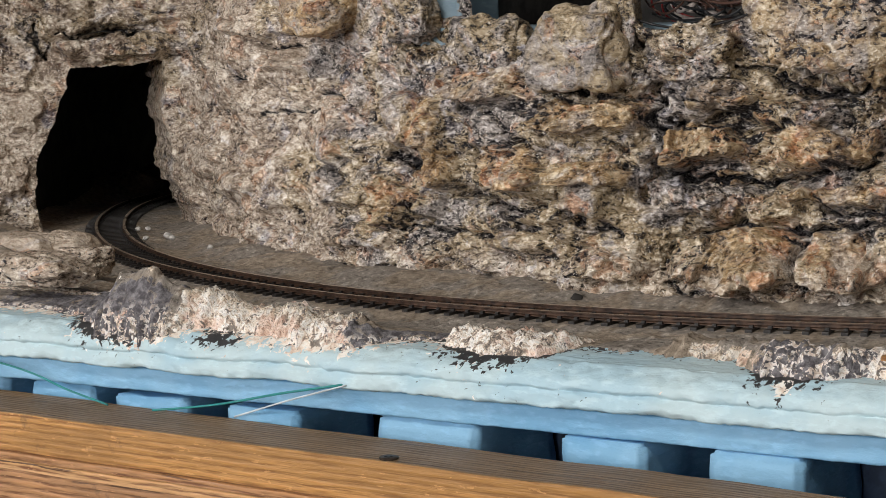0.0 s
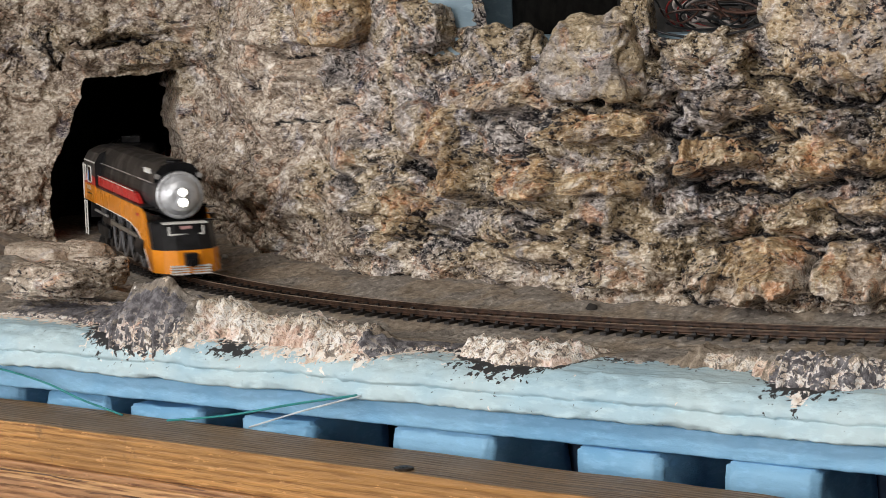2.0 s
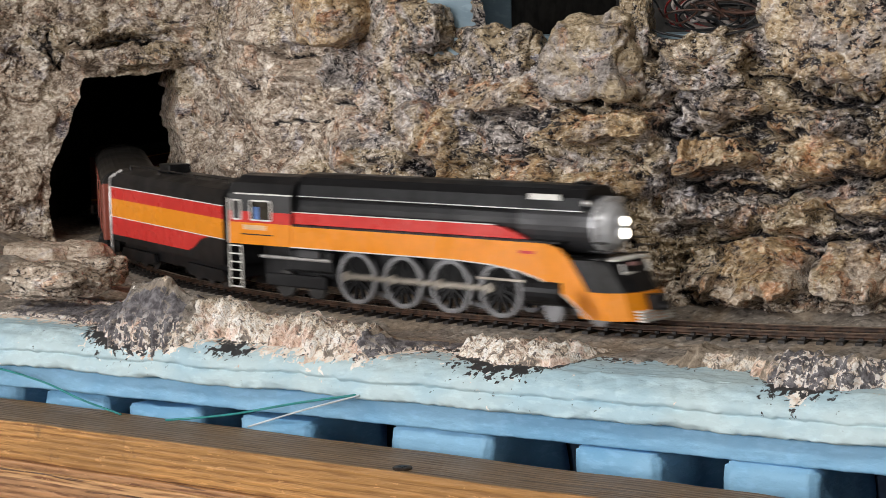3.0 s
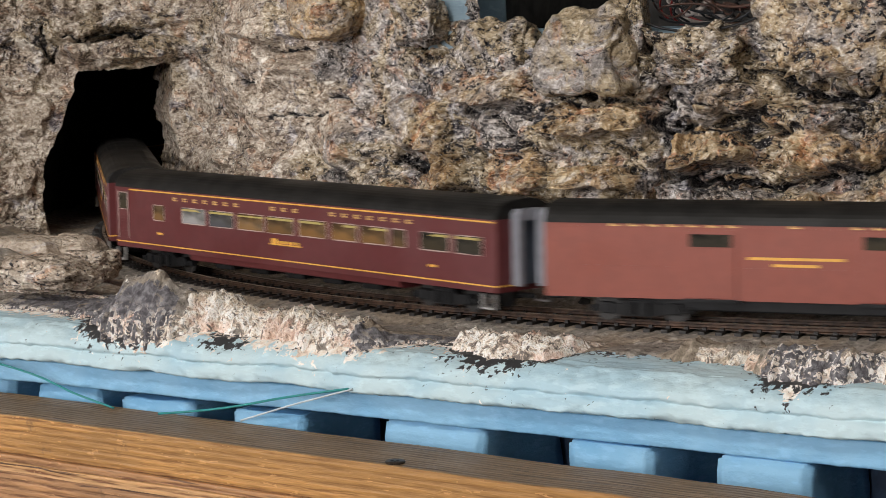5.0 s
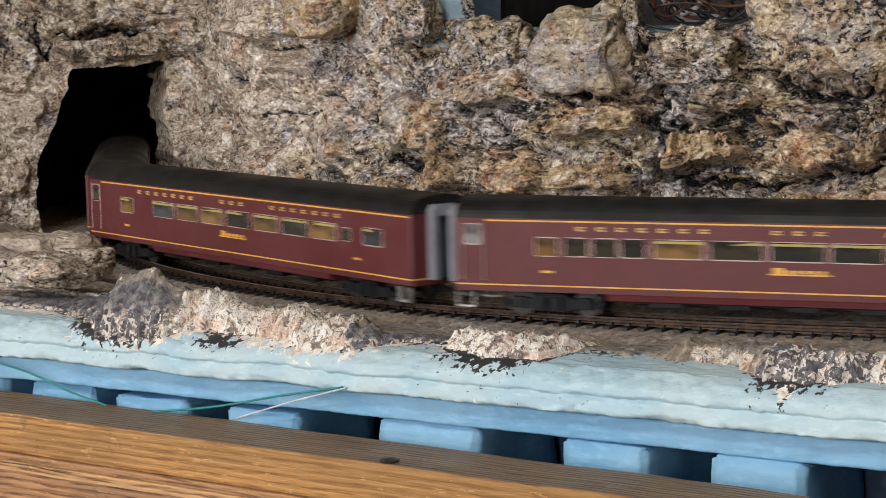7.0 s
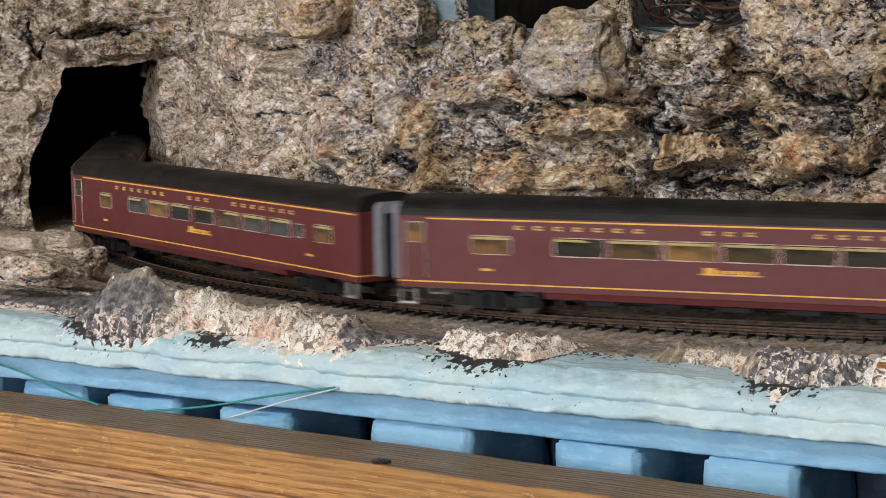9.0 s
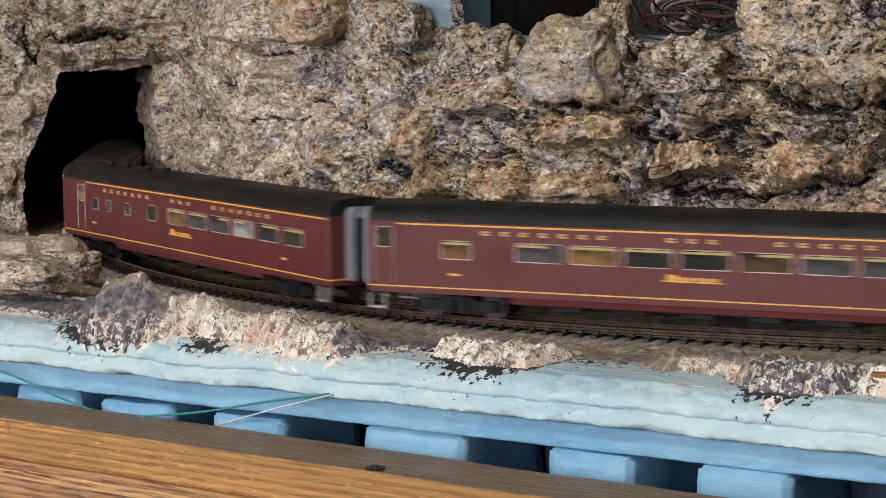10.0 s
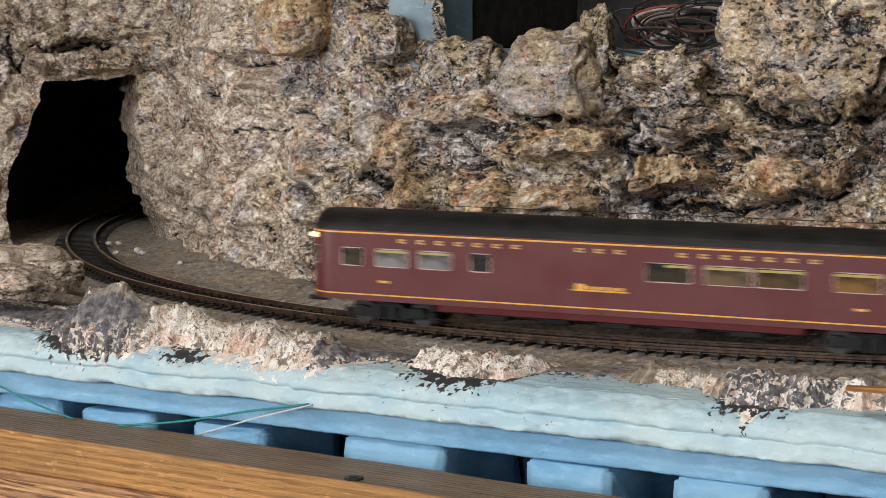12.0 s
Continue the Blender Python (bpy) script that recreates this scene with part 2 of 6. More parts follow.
def wood_material(name, light, dark, lines=1.0, across="Z"):
    """Sawn softwood along x: fine parallel grain lines, broad tone, dark streaks, scuffs."""
    n = Nodes(name)
    ripple = n.tree.nodes.new("ShaderNodeTexWave")
    ripple.bands_direction = across
    n.put(n.scaled(0.10, 1, 1), ripple.inputs["Vector"])
    for key, value in (("Scale", 105), ("Distortion", 3.2), ("Detail", 3), ("Detail Scale", 0.55), ("Detail Roughness", 0.6)):
        ripple.inputs[key].default_value = value
    fine = n.noise(1, 2.5, 0.6, at=n.scaled(60, 1000, 1000), gain=3.0)
    wide = n.noise(1, 4, 0.55, at=n.scaled(7.0, 60, 60), distort=0.6, gain=2.4)
    tone = n.math("ADD", n.math("MULTIPLY", ripple.outputs["Fac"], 0.42), n.math("MULTIPLY", fine, 0.58))
    col = n.ramp(tone, (0.14, dark), (0.46, light), (0.82, tuple(min(1, c * 1.28) for c in light)))
    col = n.mix(n.ramp(wide, (0.30, 0.50), (0.55, 0.0)), col, tuple(c * 0.62 for c in light))
    streak = n.ramp(n.noise(1, 3, 0.6, at=n.scaled(14, 330, 330), distort=0.4, gain=2.6), (0.08, 0.85 * lines), (0.16, 0.0))
    col = n.mix(streak, col, tuple(c * 0.35 for c in dark))
    worn = n.ramp(n.noise(1, 3, 0.65, at=n.scaled(110, 420, 420), gain=2.6), (0.86, 0.0), (0.92, 0.5))
    col = n.mix(worn, col, tuple(min(1, c * 1.6 + 0.05) for c in light))
    stain = n.ramp(n.noise(52, 5, 0.65), (0.80, 0.0), (0.92, 0.55))
    col = n.mix(stain, col, (0.13, 0.07, 0.03))
    n.bump(tone, 0.5, 0.0004)
    return n.done(col, n.ramp(tone, (0.3, 0.62), (0.7, 0.40)), 0.0)


ROCK, GROUND = rock_material(), ground_material()
FOAM = foam_material("pale_foam", (0.50, 0.64, 0.68), (0.41, 0.585, 0.67), True)
FOAM_BLUE = foam_material("blue_foam", (0.24, 0.47, 0.68), (0.18, 0.405, 0.63), False)
WOOD = wood_material("pine", (0.44, 0.220, 0.062), (0.24, 0.102, 0.026), 0.15)
# pine darkened for the rail's top, its shade put into the colour
WOOD_TOP = wood_material("shaded_pine_top", (0.285, 0.175, 0.084), (0.13, 0.074, 0.034), 0.7, "Y")
PLY = wood_material("plywood_edge", (0.50, 0.280, 0.120), (0.20, 0.080, 0.032), 1.1)
PLY_BROWN = wood_material("brown_ply_layer", (0.40, 0.205, 0.088), (0.17, 0.070, 0.028), 0.9)
# near-black for shade in tunnel and hollow; also colours one black crumb
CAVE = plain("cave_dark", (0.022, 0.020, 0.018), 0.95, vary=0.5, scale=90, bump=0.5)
RAIL = plain("weathered_rail", (0.060, 0.034, 0.022), 0.42, 0.3, vary=0.5, scale=300)
RAIL_TOP = plain("polished_rail_head", (0.52, 0.42, 0.33), 0.34, 0.55, vary=0.15, scale=400)
TIE = plain("black_tie", (0.014, 0.012, 0.011), 0.55, vary=0.4, scale=500, bump=0.3)
MAROON = plain("maroon_paint", (0.115, 0.026, 0.027), 0.42, vary=0.05, shine=0.4)
BOXRED = plain("oxide_red_paint", (0.26, 0.065, 0.042), 0.42, vary=0.06)
GOLD = plain("gold_stripe", (0.80, 0.42, 0.07), 0.4, vary=0.08)
ROOF = plain("roof_black", (0.014, 0.013, 0.012), 0.55, vary=0.3, scale=120, shine=0.2)
BLACK = plain("black_plastic", (0.009, 0.009, 0.010), 0.38, vary=0.3, shine=0.25)
GREY = plain("grey_diaphragm", (0.27, 0.275, 0.31), 0.5, vary=0.1)
SILVER = plain("silver_paint", (0.60, 0.61, 0.63), 0.34, 0.35, vary=0.1)
STEEL = plain("bright_metal", (0.50, 0.49, 0.48), 0.35, 0.5, vary=0.15)
DULL = plain("dull_wheel_metal", (0.045, 0.043, 0.042), 0.42, 0.4, vary=0.25)
ORANGE = plain("orange_paint", (0.78, 0.27, 0.018), 0.28, vary=0.04, shine=0.2)
RED = plain("red_paint", (0.56, 0.035, 0.030), 0.28, vary=0.05, shine=0.2)
WHITE = plain("white_paint", (0.75, 0.74, 0.70), 0.5, vary=0.08)
BLUE_CLOTH = plain("blue_plastic", (0.10, 0.22, 0.55), 0.5)
WALL_PAINT = plain("room_paint", (0.34, 0.32, 0.30), 0.9, vary=0.04, scale=8)
FLOOR_PAINT = plain("room_floor", (0.20, 0.17, 0.14), 0.7, vary=0.2, scale=6)
# foam dulled to grey-blue, the hilltop's shade put into its colour
SHADED_FOAM = foam_material("shaded_grey_foam", (0.26, 0.35, 0.41), (0.20, 0.285, 0.345), False)
# foam darkened for the gaps between blocks, shade put into the colour
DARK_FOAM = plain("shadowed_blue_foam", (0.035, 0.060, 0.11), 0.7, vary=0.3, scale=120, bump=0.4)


def glass_material():
    n = Nodes("window_glass")
    n.bsdf.inputs["IOR"].default_value = 1.5
    inside = n.ramp(n.noise(120, 3, gain=2.6), (0.25, (0.012, 0.012, 0.011)), (0.75, (0.085, 0.075, 0.055)))
    # amber and pale stops put interior light and reflections into the pane colour
    behind = n.ramp(n.random(), (0.0, (0.020, 0.022, 0.024)), (0.35, (0.055, 0.045, 0.030)), (0.55, (0.24, 0.125, 0.045)), (0.75, (0.30, 0.17, 0.065)), (0.80, (0.06, 0.06, 0.065)), (0.95, (0.10, 0.10, 0.11)), (1.0, (0.42, 0.41, 0.40)))
    return n.done(n.mix(n.ramp(n.noise(70, 3, gain=2.6), (0.30, 0.25), (0.65, 0.95)), inside, behind), 0.05, 0.0, Specular_IOR_Level=0.7)


def lamp_material(name, colour, power):
    n = Nodes(name)
    return n.done(colour, 0.4, 0.0, Emission_Color=colour, Emission_Strength=power)


GLASS = glass_material()
HEADLIGHT = lamp_material("headlight_glow", (1.0, 0.93, 0.78), 6.0)
MARKER = lamp_material("marker_glow", (0.95, 0.85, 0.45), 1.3)


# ---- mesh helpers ----
def link(name, bm, material, parent=None, label="", smooth=False, auto=None):
    me = bpy.data.meshes.new(name)
    bm.normal_update()
    bm.to_mesh(me)
    bm.free()
    for m in (material if isinstance(material, (list, tuple)) else [material]):
        me.materials.append(m)
    if smooth:
        me.polygons.foreach_set("use_smooth", [True] * len(me.polygons))
    ob = new(name, me)
    if parent is not None:
        ob.parent = parent
    if label:
        ob["label"] = label
    return ob


def part(name, bm, material, parent, label="", smooth=False):
    return link(name, bm, material, parent, label, smooth)


def box(bm, x0, x1, y0, y1, z0, z1, bevel=0.0, mat=None):
    vs = [bm.verts.new((x, y, z)) for x in (x0, x1) for y in (y0, y1) for z in (z0, z1)]
    faces = [bm.faces.new([vs[i] for i in f]) for f in ((0, 1, 3, 2), (4, 6, 7, 5), (0, 4, 5, 1), (2, 3, 7, 6), (0, 2, 6, 4), (1, 5, 7, 3))]
    if mat is not None:
        for f in faces:
            f.material_index = mat
    if bevel:
        edges = list({e for f in faces for e in f.edges})
        bmesh.ops.bevel(bm, geom=edges, offset=bevel, segments=2, profile=0.5, affect="EDGES")
    return bm


def boxed(*a, bevel=0.0):
    return box(bmesh.new(), *a, bevel=bevel)


def rod(bm, a, b, r, sides=10, r2=None):
    """A capped round bar from a to b."""
    a, b = Vector(a), Vector(b)
    m = Matrix.Translation((a + b) / 2) @ (b - a).to_track_quat("Z", "Y").to_matrix().to_4x4()
    bmesh.ops.create_cone(bm, cap_ends=True, segments=sides, radius1=r, radius2=r if r2 is None else r2, depth=(b - a).length, matrix=m)
    return bm


def lathe(bm, profile, axis="X", sides=28, at=(0, 0, 0)):
    """Turn (along, radius) pairs round an axis."""
    rings = []
    for along, rad in profile:
        ring = []
        for k in range(sides):
            c, s = math.cos(2 * math.pi * k / sides) * rad, math.sin(2 * math.pi * k / sides) * rad
            p = {"X": (along, c, s), "Y": (c, along, s), "Z": (c, s, along)}[axis]
            ring.append(bm.verts.new((p[0] + at[0], p[1] + at[1], p[2] + at[2])))
        rings.append(ring)
    for r0, r1 in zip(rings, rings[1:]):
        for k in range(sides):
            bm.faces.new((r0[k], r0[(k + 1) % sides], r1[(k + 1) % sides], r1[k]))
    bm.faces.new(list(reversed(rings[0])))
    bm.faces.new(rings[-1])
    bmesh.ops.recalc_face_normals(bm, faces=bm.faces)
    return bm


def prism(bm, outline, y0, y1):
    """A flat outline of (x, z) pairs given thickness from y0 to y1."""
    a = [bm.verts.new((x, y0, z)) for x, z in outline]
    b = [bm.verts.new((x, y1, z)) for x, z in outline]
    bm.faces.new(a)
    bm.faces.new(list(reversed(b)))
    for k in range(len(a)):
        j = (k + 1) % len(a)
        bm.faces.new((a[k], b[k], b[j], a[j]))
    bmesh.ops.recalc_face_normals(bm, faces=bm.faces)
    return bm


def section(bm, outline, x0, x1):
    """A cross section of (y, z) pairs drawn out from x0 to x1, capped."""
    a = [bm.verts.new((x0, y, z)) for y, z in outline]
    b = [bm.verts.new((x1, y, z)) for y, z in outline]
    bm.faces.new(a)
    bm.faces.new(list(reversed(b)))
    for k in range(len(a)):
        j = (k + 1) % len(a)
        bm.faces.new((a[k], b[k], b[j], a[j]))
    bmesh.ops.recalc_face_normals(bm, faces=bm.faces)
    return bm


def grid_mesh(name, P, material, keep=None, attrs=None, parent=None, smooth=True):
    """A sheet from an array of points (rows, columns, 3); keep masks its cells; attrs: per-point values."""
    r, c = P.shape[:2]
    idx = np.arange(r * c).reshape(r, c)
    quads = np.stack([idx[:-1, :-1], idx[:-1, 1:], idx[1:, 1:], idx[1:, :-1]], -1).reshape(-1, 4)
    if keep is not None:
        quads = quads[keep.reshape(-1)]
    me = bpy.data.meshes.new(name)
    me.vertices.add(r * c)
    me.vertices.foreach_set("co", P.reshape(-1))
    me.loops.add(len(quads) * 4)
    me.loops.foreach_set("vertex_index", quads.reshape(-1).astype(np.int32))
    me.polygons.add(len(quads))
    me.polygons.foreach_set("loop_start", np.arange(0, len(quads) * 4, 4, dtype=np.int32))
    me.update(calc_edges=True)
    me.polygons.foreach_set("use_smooth", [smooth] * len(quads))
    for key, val in (attrs or {}).items():
        at = me.attributes.new(key, "FLOAT", "POINT")
        at.data.foreach_set("value", np.broadcast_to(val, (r, c)).reshape(-1).astype(np.float32))
    me.materials.append(material)
    ob = new(name, me)
    if parent is not None:
        ob.parent = parent
    return ob


def tube(name, points, radius, material, parent=None, sides=8):
    """A bent wire through the points, as a mesh."""
    pts = [Vector(p) for p in points]
    fine = []
    for i in range(len(pts) - 1):
        p0, p1, p2, p3 = pts[max(i - 1, 0)], pts[i], pts[i + 1], pts[min(i + 2, len(pts) - 1)]
        for k in range(6):
            t = k / 6
            fine.append(0.5 * (2 * p1 + (p2 - p0) * t + (2 * p0 - 5 * p1 + 4 * p2 - p3) * t * t + (3 * p1 - p0 - 3 * p2 + p3) * t ** 3))
    fine.append(pts[-1])
    bm = bmesh.new()
    rings = []
    for i, p in enumerate(fine):
        d = (fine[min(i + 1, len(fine) - 1)] - fine[max(i - 1, 0)]).normalized()
        q = d.to_track_quat("Z", "Y")
        rings.append([bm.verts.new(p + q @ Vector((math.cos(a) * radius, math.sin(a) * radius, 0))) for a in [2 * math.pi * k / sides for k in range(sides)]])
    for r0, r1 in zip(rings, rings[1:]):
        for k in range(sides):
            bm.faces.new((r0[k], r0[(k + 1) % sides], r1[(k + 1) % sides], r1[k]))
    bm.faces.new(list(reversed(rings[0]))), bm.faces.new(rings[-1])
    return link(name, bm, material, parent, smooth=True)


# ---- the track's line in plan: curvature along its length, s in metres ----
DS = 0.004
S = np.arange(-4.2, 3.6, DS)
CURVE = np.interp(S, [-1.05, -0.95, -0.56, -0.46, -0.42, -0.30, -0.18, -0.06, 0.06, 0.18, 0.30, 0.42, 0.5, 0.62], [0.0, 1.9, 2.4, 2.4, 1.60, 1.25, 1.97, 1.86, 2.10, 1.70, 1.45, 1.31, 1.0, 0.0])
ZERO = int(np.argmin(np.abs(S)))
HEAD = np.concatenate([[0], np.cumsum((CURVE[1:] + CURVE[:-1]) / 2 * DS)])
HEAD = HEAD - HEAD[ZERO] - 0.8373
TX = np.concatenate([[0], np.cumsum(np.cos((HEAD[1:] + HEAD[:-1]) / 2)) * DS])
TY = np.concatenate([[0], np.cumsum(np.sin((HEAD[1:] + HEAD[:-1]) / 2)) * DS])
TX, TY = TX - TX[ZERO] - 0.0673, TY - TY[ZERO] + 0.9905


def track(s, off=0.0):
    """Place and heading at s along the track, off metres to its left."""
    a = float(np.interp(s, S, HEAD))
    return float(np.interp(s, S, TX)) - math.sin(a) * off, float(np.interp(s, S, TY)) + math.cos(a) * off, a


# ---- the room that closes the place ----
def room_box(name, x0, x1, y0, y1, z0, z1, material, label):
    return tagged(link(name, boxed(x0, x1, y0, y1, z0, z1), material), label, "room", kind="structure")


room_box("floor", -3.0, 4.4, -2.6, 4.4, -1.15, -1.05, FLOOR_PAINT, "plain brown floor of the room")
room_box("ceiling", -3.0, 4.4, -2.6, 4.4, 1.80, 1.90, WALL_PAINT, "plain off-white ceiling of the room")
room_box("wall_north", -3.0, 4.4, 4.3, 4.4, -1.05, 1.80, WALL_PAINT, "plain painted wall behind the layout")
west = new("wall_west")
tagged(west, "plain painted side wall with a wide window opening", "wall", kind="structure")
for y0, y1, z0, z1 in ((-2.5, -0.30, -1.05, 1.8), (0.60, 4.3, -1.05, 1.8), (-0.30, 0.60, -1.05, -0.85), (-0.30, 0.60, 1.15, 1.8)):
    part("wall_panel", boxed(-3.0, -2.9, y0, y1, z0, z1), WALL_PAINT, west)
room_box("wall_east", 4.3, 4.4, -2.5, 4.3, -1.05, 1.80, WALL_PAINT, "plain painted side wall")
south = new("wall_south")
tagged(south, "plain painted wall with a wide window opening", "wall", kind="structure")
for x0, x1, z0, z1 in ((-3.0, -2.75, -1.05, 1.8), (-1.35, 4.4, -1.05, 1.8), (-2.75, -1.35, -1.05, 0.25), (-2.75, -1.35, 1.45, 1.8)):
    part("wall_panel", boxed(x0, x1, -2.6, -2.5, z0, z1), WALL_PAINT, south)

# unseen casing, added so that the overhead lamp has a holder
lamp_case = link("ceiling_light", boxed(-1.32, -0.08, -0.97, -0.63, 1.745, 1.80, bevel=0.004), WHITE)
tagged(lamp_case, "unseen white casing added above the overhead lamp", "ceiling light", kind="structure")

# ---- the rock face: a foot line in plan, drawn up and pushed in and out ----
FOOT = np.array([(-0.62, 1.02), (-0.42, 1.16), (-0.33, 1.24), (-0.262, 1.285), (-0.165, 1.30), (-0.153, 1.284), (-0.109, 1.16), (-0.069, 1.106), (-0.042, 1.06), (-0.011, 1.038), (0.018, 1.005), (0.05, 0.965), (0.086, 0.942), (0.122, 0.931), (0.18, 0.896), (0.30, 0.86), (0.60, 0.83), (1.2, 0.83)])
FOOT_A = np.concatenate([[0], np.cumsum(np.hypot(*np.diff(FOOT, axis=0).T))]) - np.hypot(0.2, 0.14)


def foot(a):
    return np.interp(a, FOOT_A, FOOT[:, 0]), np.interp(a, FOOT_A, FOOT[:, 1])


# blocks of the face: along, height, half length, half height, depth, how ochre
BLOCKS_LEFT = [
    (0.205, 0.031, 0.0085, 0.014, 0.007, 0.9), (0.209, 0.069, 0.013, 0.011, 0.006, 0.35), (0.205, 0.094, 0.0135, 0.0115, 0.005, 0.1), (0.266, 0.104, 0.0365, 0.008, 0.01, 0.15),
    (0.229, 0.119, 0.0235, 0.0075, 0.006, 0.1), (0.282, 0.124, 0.0315, 0.006, 0.005, 0.2), (0.483, 0.098, 0.0235, 0.0065, 0.005, 0.5), (0.457, 0.116, 0.062, 0.005, 0.006, 0),
    (0.441, 0.034, 0.031, 0.0095, 0.004, 0.35), (0.34, 0.049, 0.047, 0.0195, 0.004, 0), (0.533, 0.06, 0.0185, 0.01, 0.006, 0.3), (0.478, 0.036, 0.0225, 0.0175, 0.004, 0),
]
BLOCKS_MIDDLE = [
    (0.597, 0.071, 0.013, 0.013, 0.008, 0.35), (0.619, 0.068, 0.011, 0.0135, 0.008, 0.75), (0.617, 0.048, 0.0135, 0.0095, 0.009, 0.9), (0.587, 0.029, 0.011, 0.012, 0.008, 0.6),
    (0.606, 0.029, 0.0125, 0.007, 0.006, 0.3), (0.657, 0.089, 0.0265, 0.0095, 0.009, 0.5), (0.72, 0.074, 0.025, 0.0085, 0.011, 0.85), (0.667, 0.067, 0.028, 0.0105, 0.005, 0.2),
    (0.673, 0.05, 0.025, 0.01, 0.01, 0.9), (0.722, 0.048, 0.0165, 0.0055, 0.009, 0.85), (0.718, 0.036, 0.013, 0.008, 0.006, 0.3), (0.693, 0.03, 0.022, 0.0065, 0.006, 0.2),
    (0.547, 0.037, 0.0295, 0.0115, 0.005, 0.1), (0.561, 0.015, 0.0315, 0.0085, 0.005, 0), (0.669, 0.017, 0.024, 0.0065, 0.006, 0.35), (0.729, 0.01, 0.0175, 0.007, 0.007, 0.1),
]
BLOCKS_RIGHT = [
    (0.772, 0.062, 0.023, 0.0095, 0.013, 1.0), (0.786, 0.048, 0.0085, 0.0035, 0.007, 1.0), (0.823, 0.062, 0.016, 0.0085, 0.01, 0.9), (0.847, 0.063, 0.0105, 0.007, 0.01, 0.9),
    (0.836, 0.042, 0.025, 0.0035, 0.007, 0.65), (0.795, 0.016, 0.021, 0.0135, 0.012, 0.75), (0.833, 0.015, 0.0145, 0.0125, 0.01, 0.55), (0.851, 0.019, 0.008, 0.013, 0.01, 0.15),
    (0.782, 0.085, 0.0165, 0.0075, 0.008, 0.55), (0.769, 0.108, 0.015, 0.0085, 0.006, 0.05), (0.816, 0.079, 0.0235, 0.007, 0.006, 0.3), (0.765, 0.081, 0.0125, 0.0065, 0.004, 0),
    (0.767, 0.038, 0.015, 0.006, 0.005, 0.1), (0.801, 0.038, 0.016, 0.0055, 0.005, 0.1), (0.766, 0.015, 0.0105, 0.01, 0.008, 0),
]
# patches of black wash: along, height, half length, half height
DARK_PATCHES = [
    (0.593, 0.051, 0.013, 0.006), (0.65, 0.036, 0.025, 0.0065), (0.619, 0.036, 0.012, 0.006), (0.756, 0.084, 0.0145, 0.007), (0.789, 0.093, 0.0145, 0.0035),
    (0.769, 0.11, 0.0075, 0.005), (0.786, 0.108, 0.01, 0.0055), (0.84, 0.051, 0.014, 0.003), (0.667, 0.065, 0.016, 0.004), (0.713, 0.087, 0.0155, 0.0025),
    (0.733, 0.086, 0.011, 0.003), (0.644, 0.098, 0.012, 0.006), (0.579, 0.073, 0.0055, 0.006), (0.768, 0.025, 0.009, 0.0035), (0.747, 0.045, 0.0055, 0.01),
    (0.814, 0.045, 0.0105, 0.0035), (0.832, 0.033, 0.025, 0.0025), (0.412, 0.093, 0.034, 0.004), (0.772, 0.001, 0.0125, 0.003), (0.577, 0.109, 0.0125, 0.0055),
]
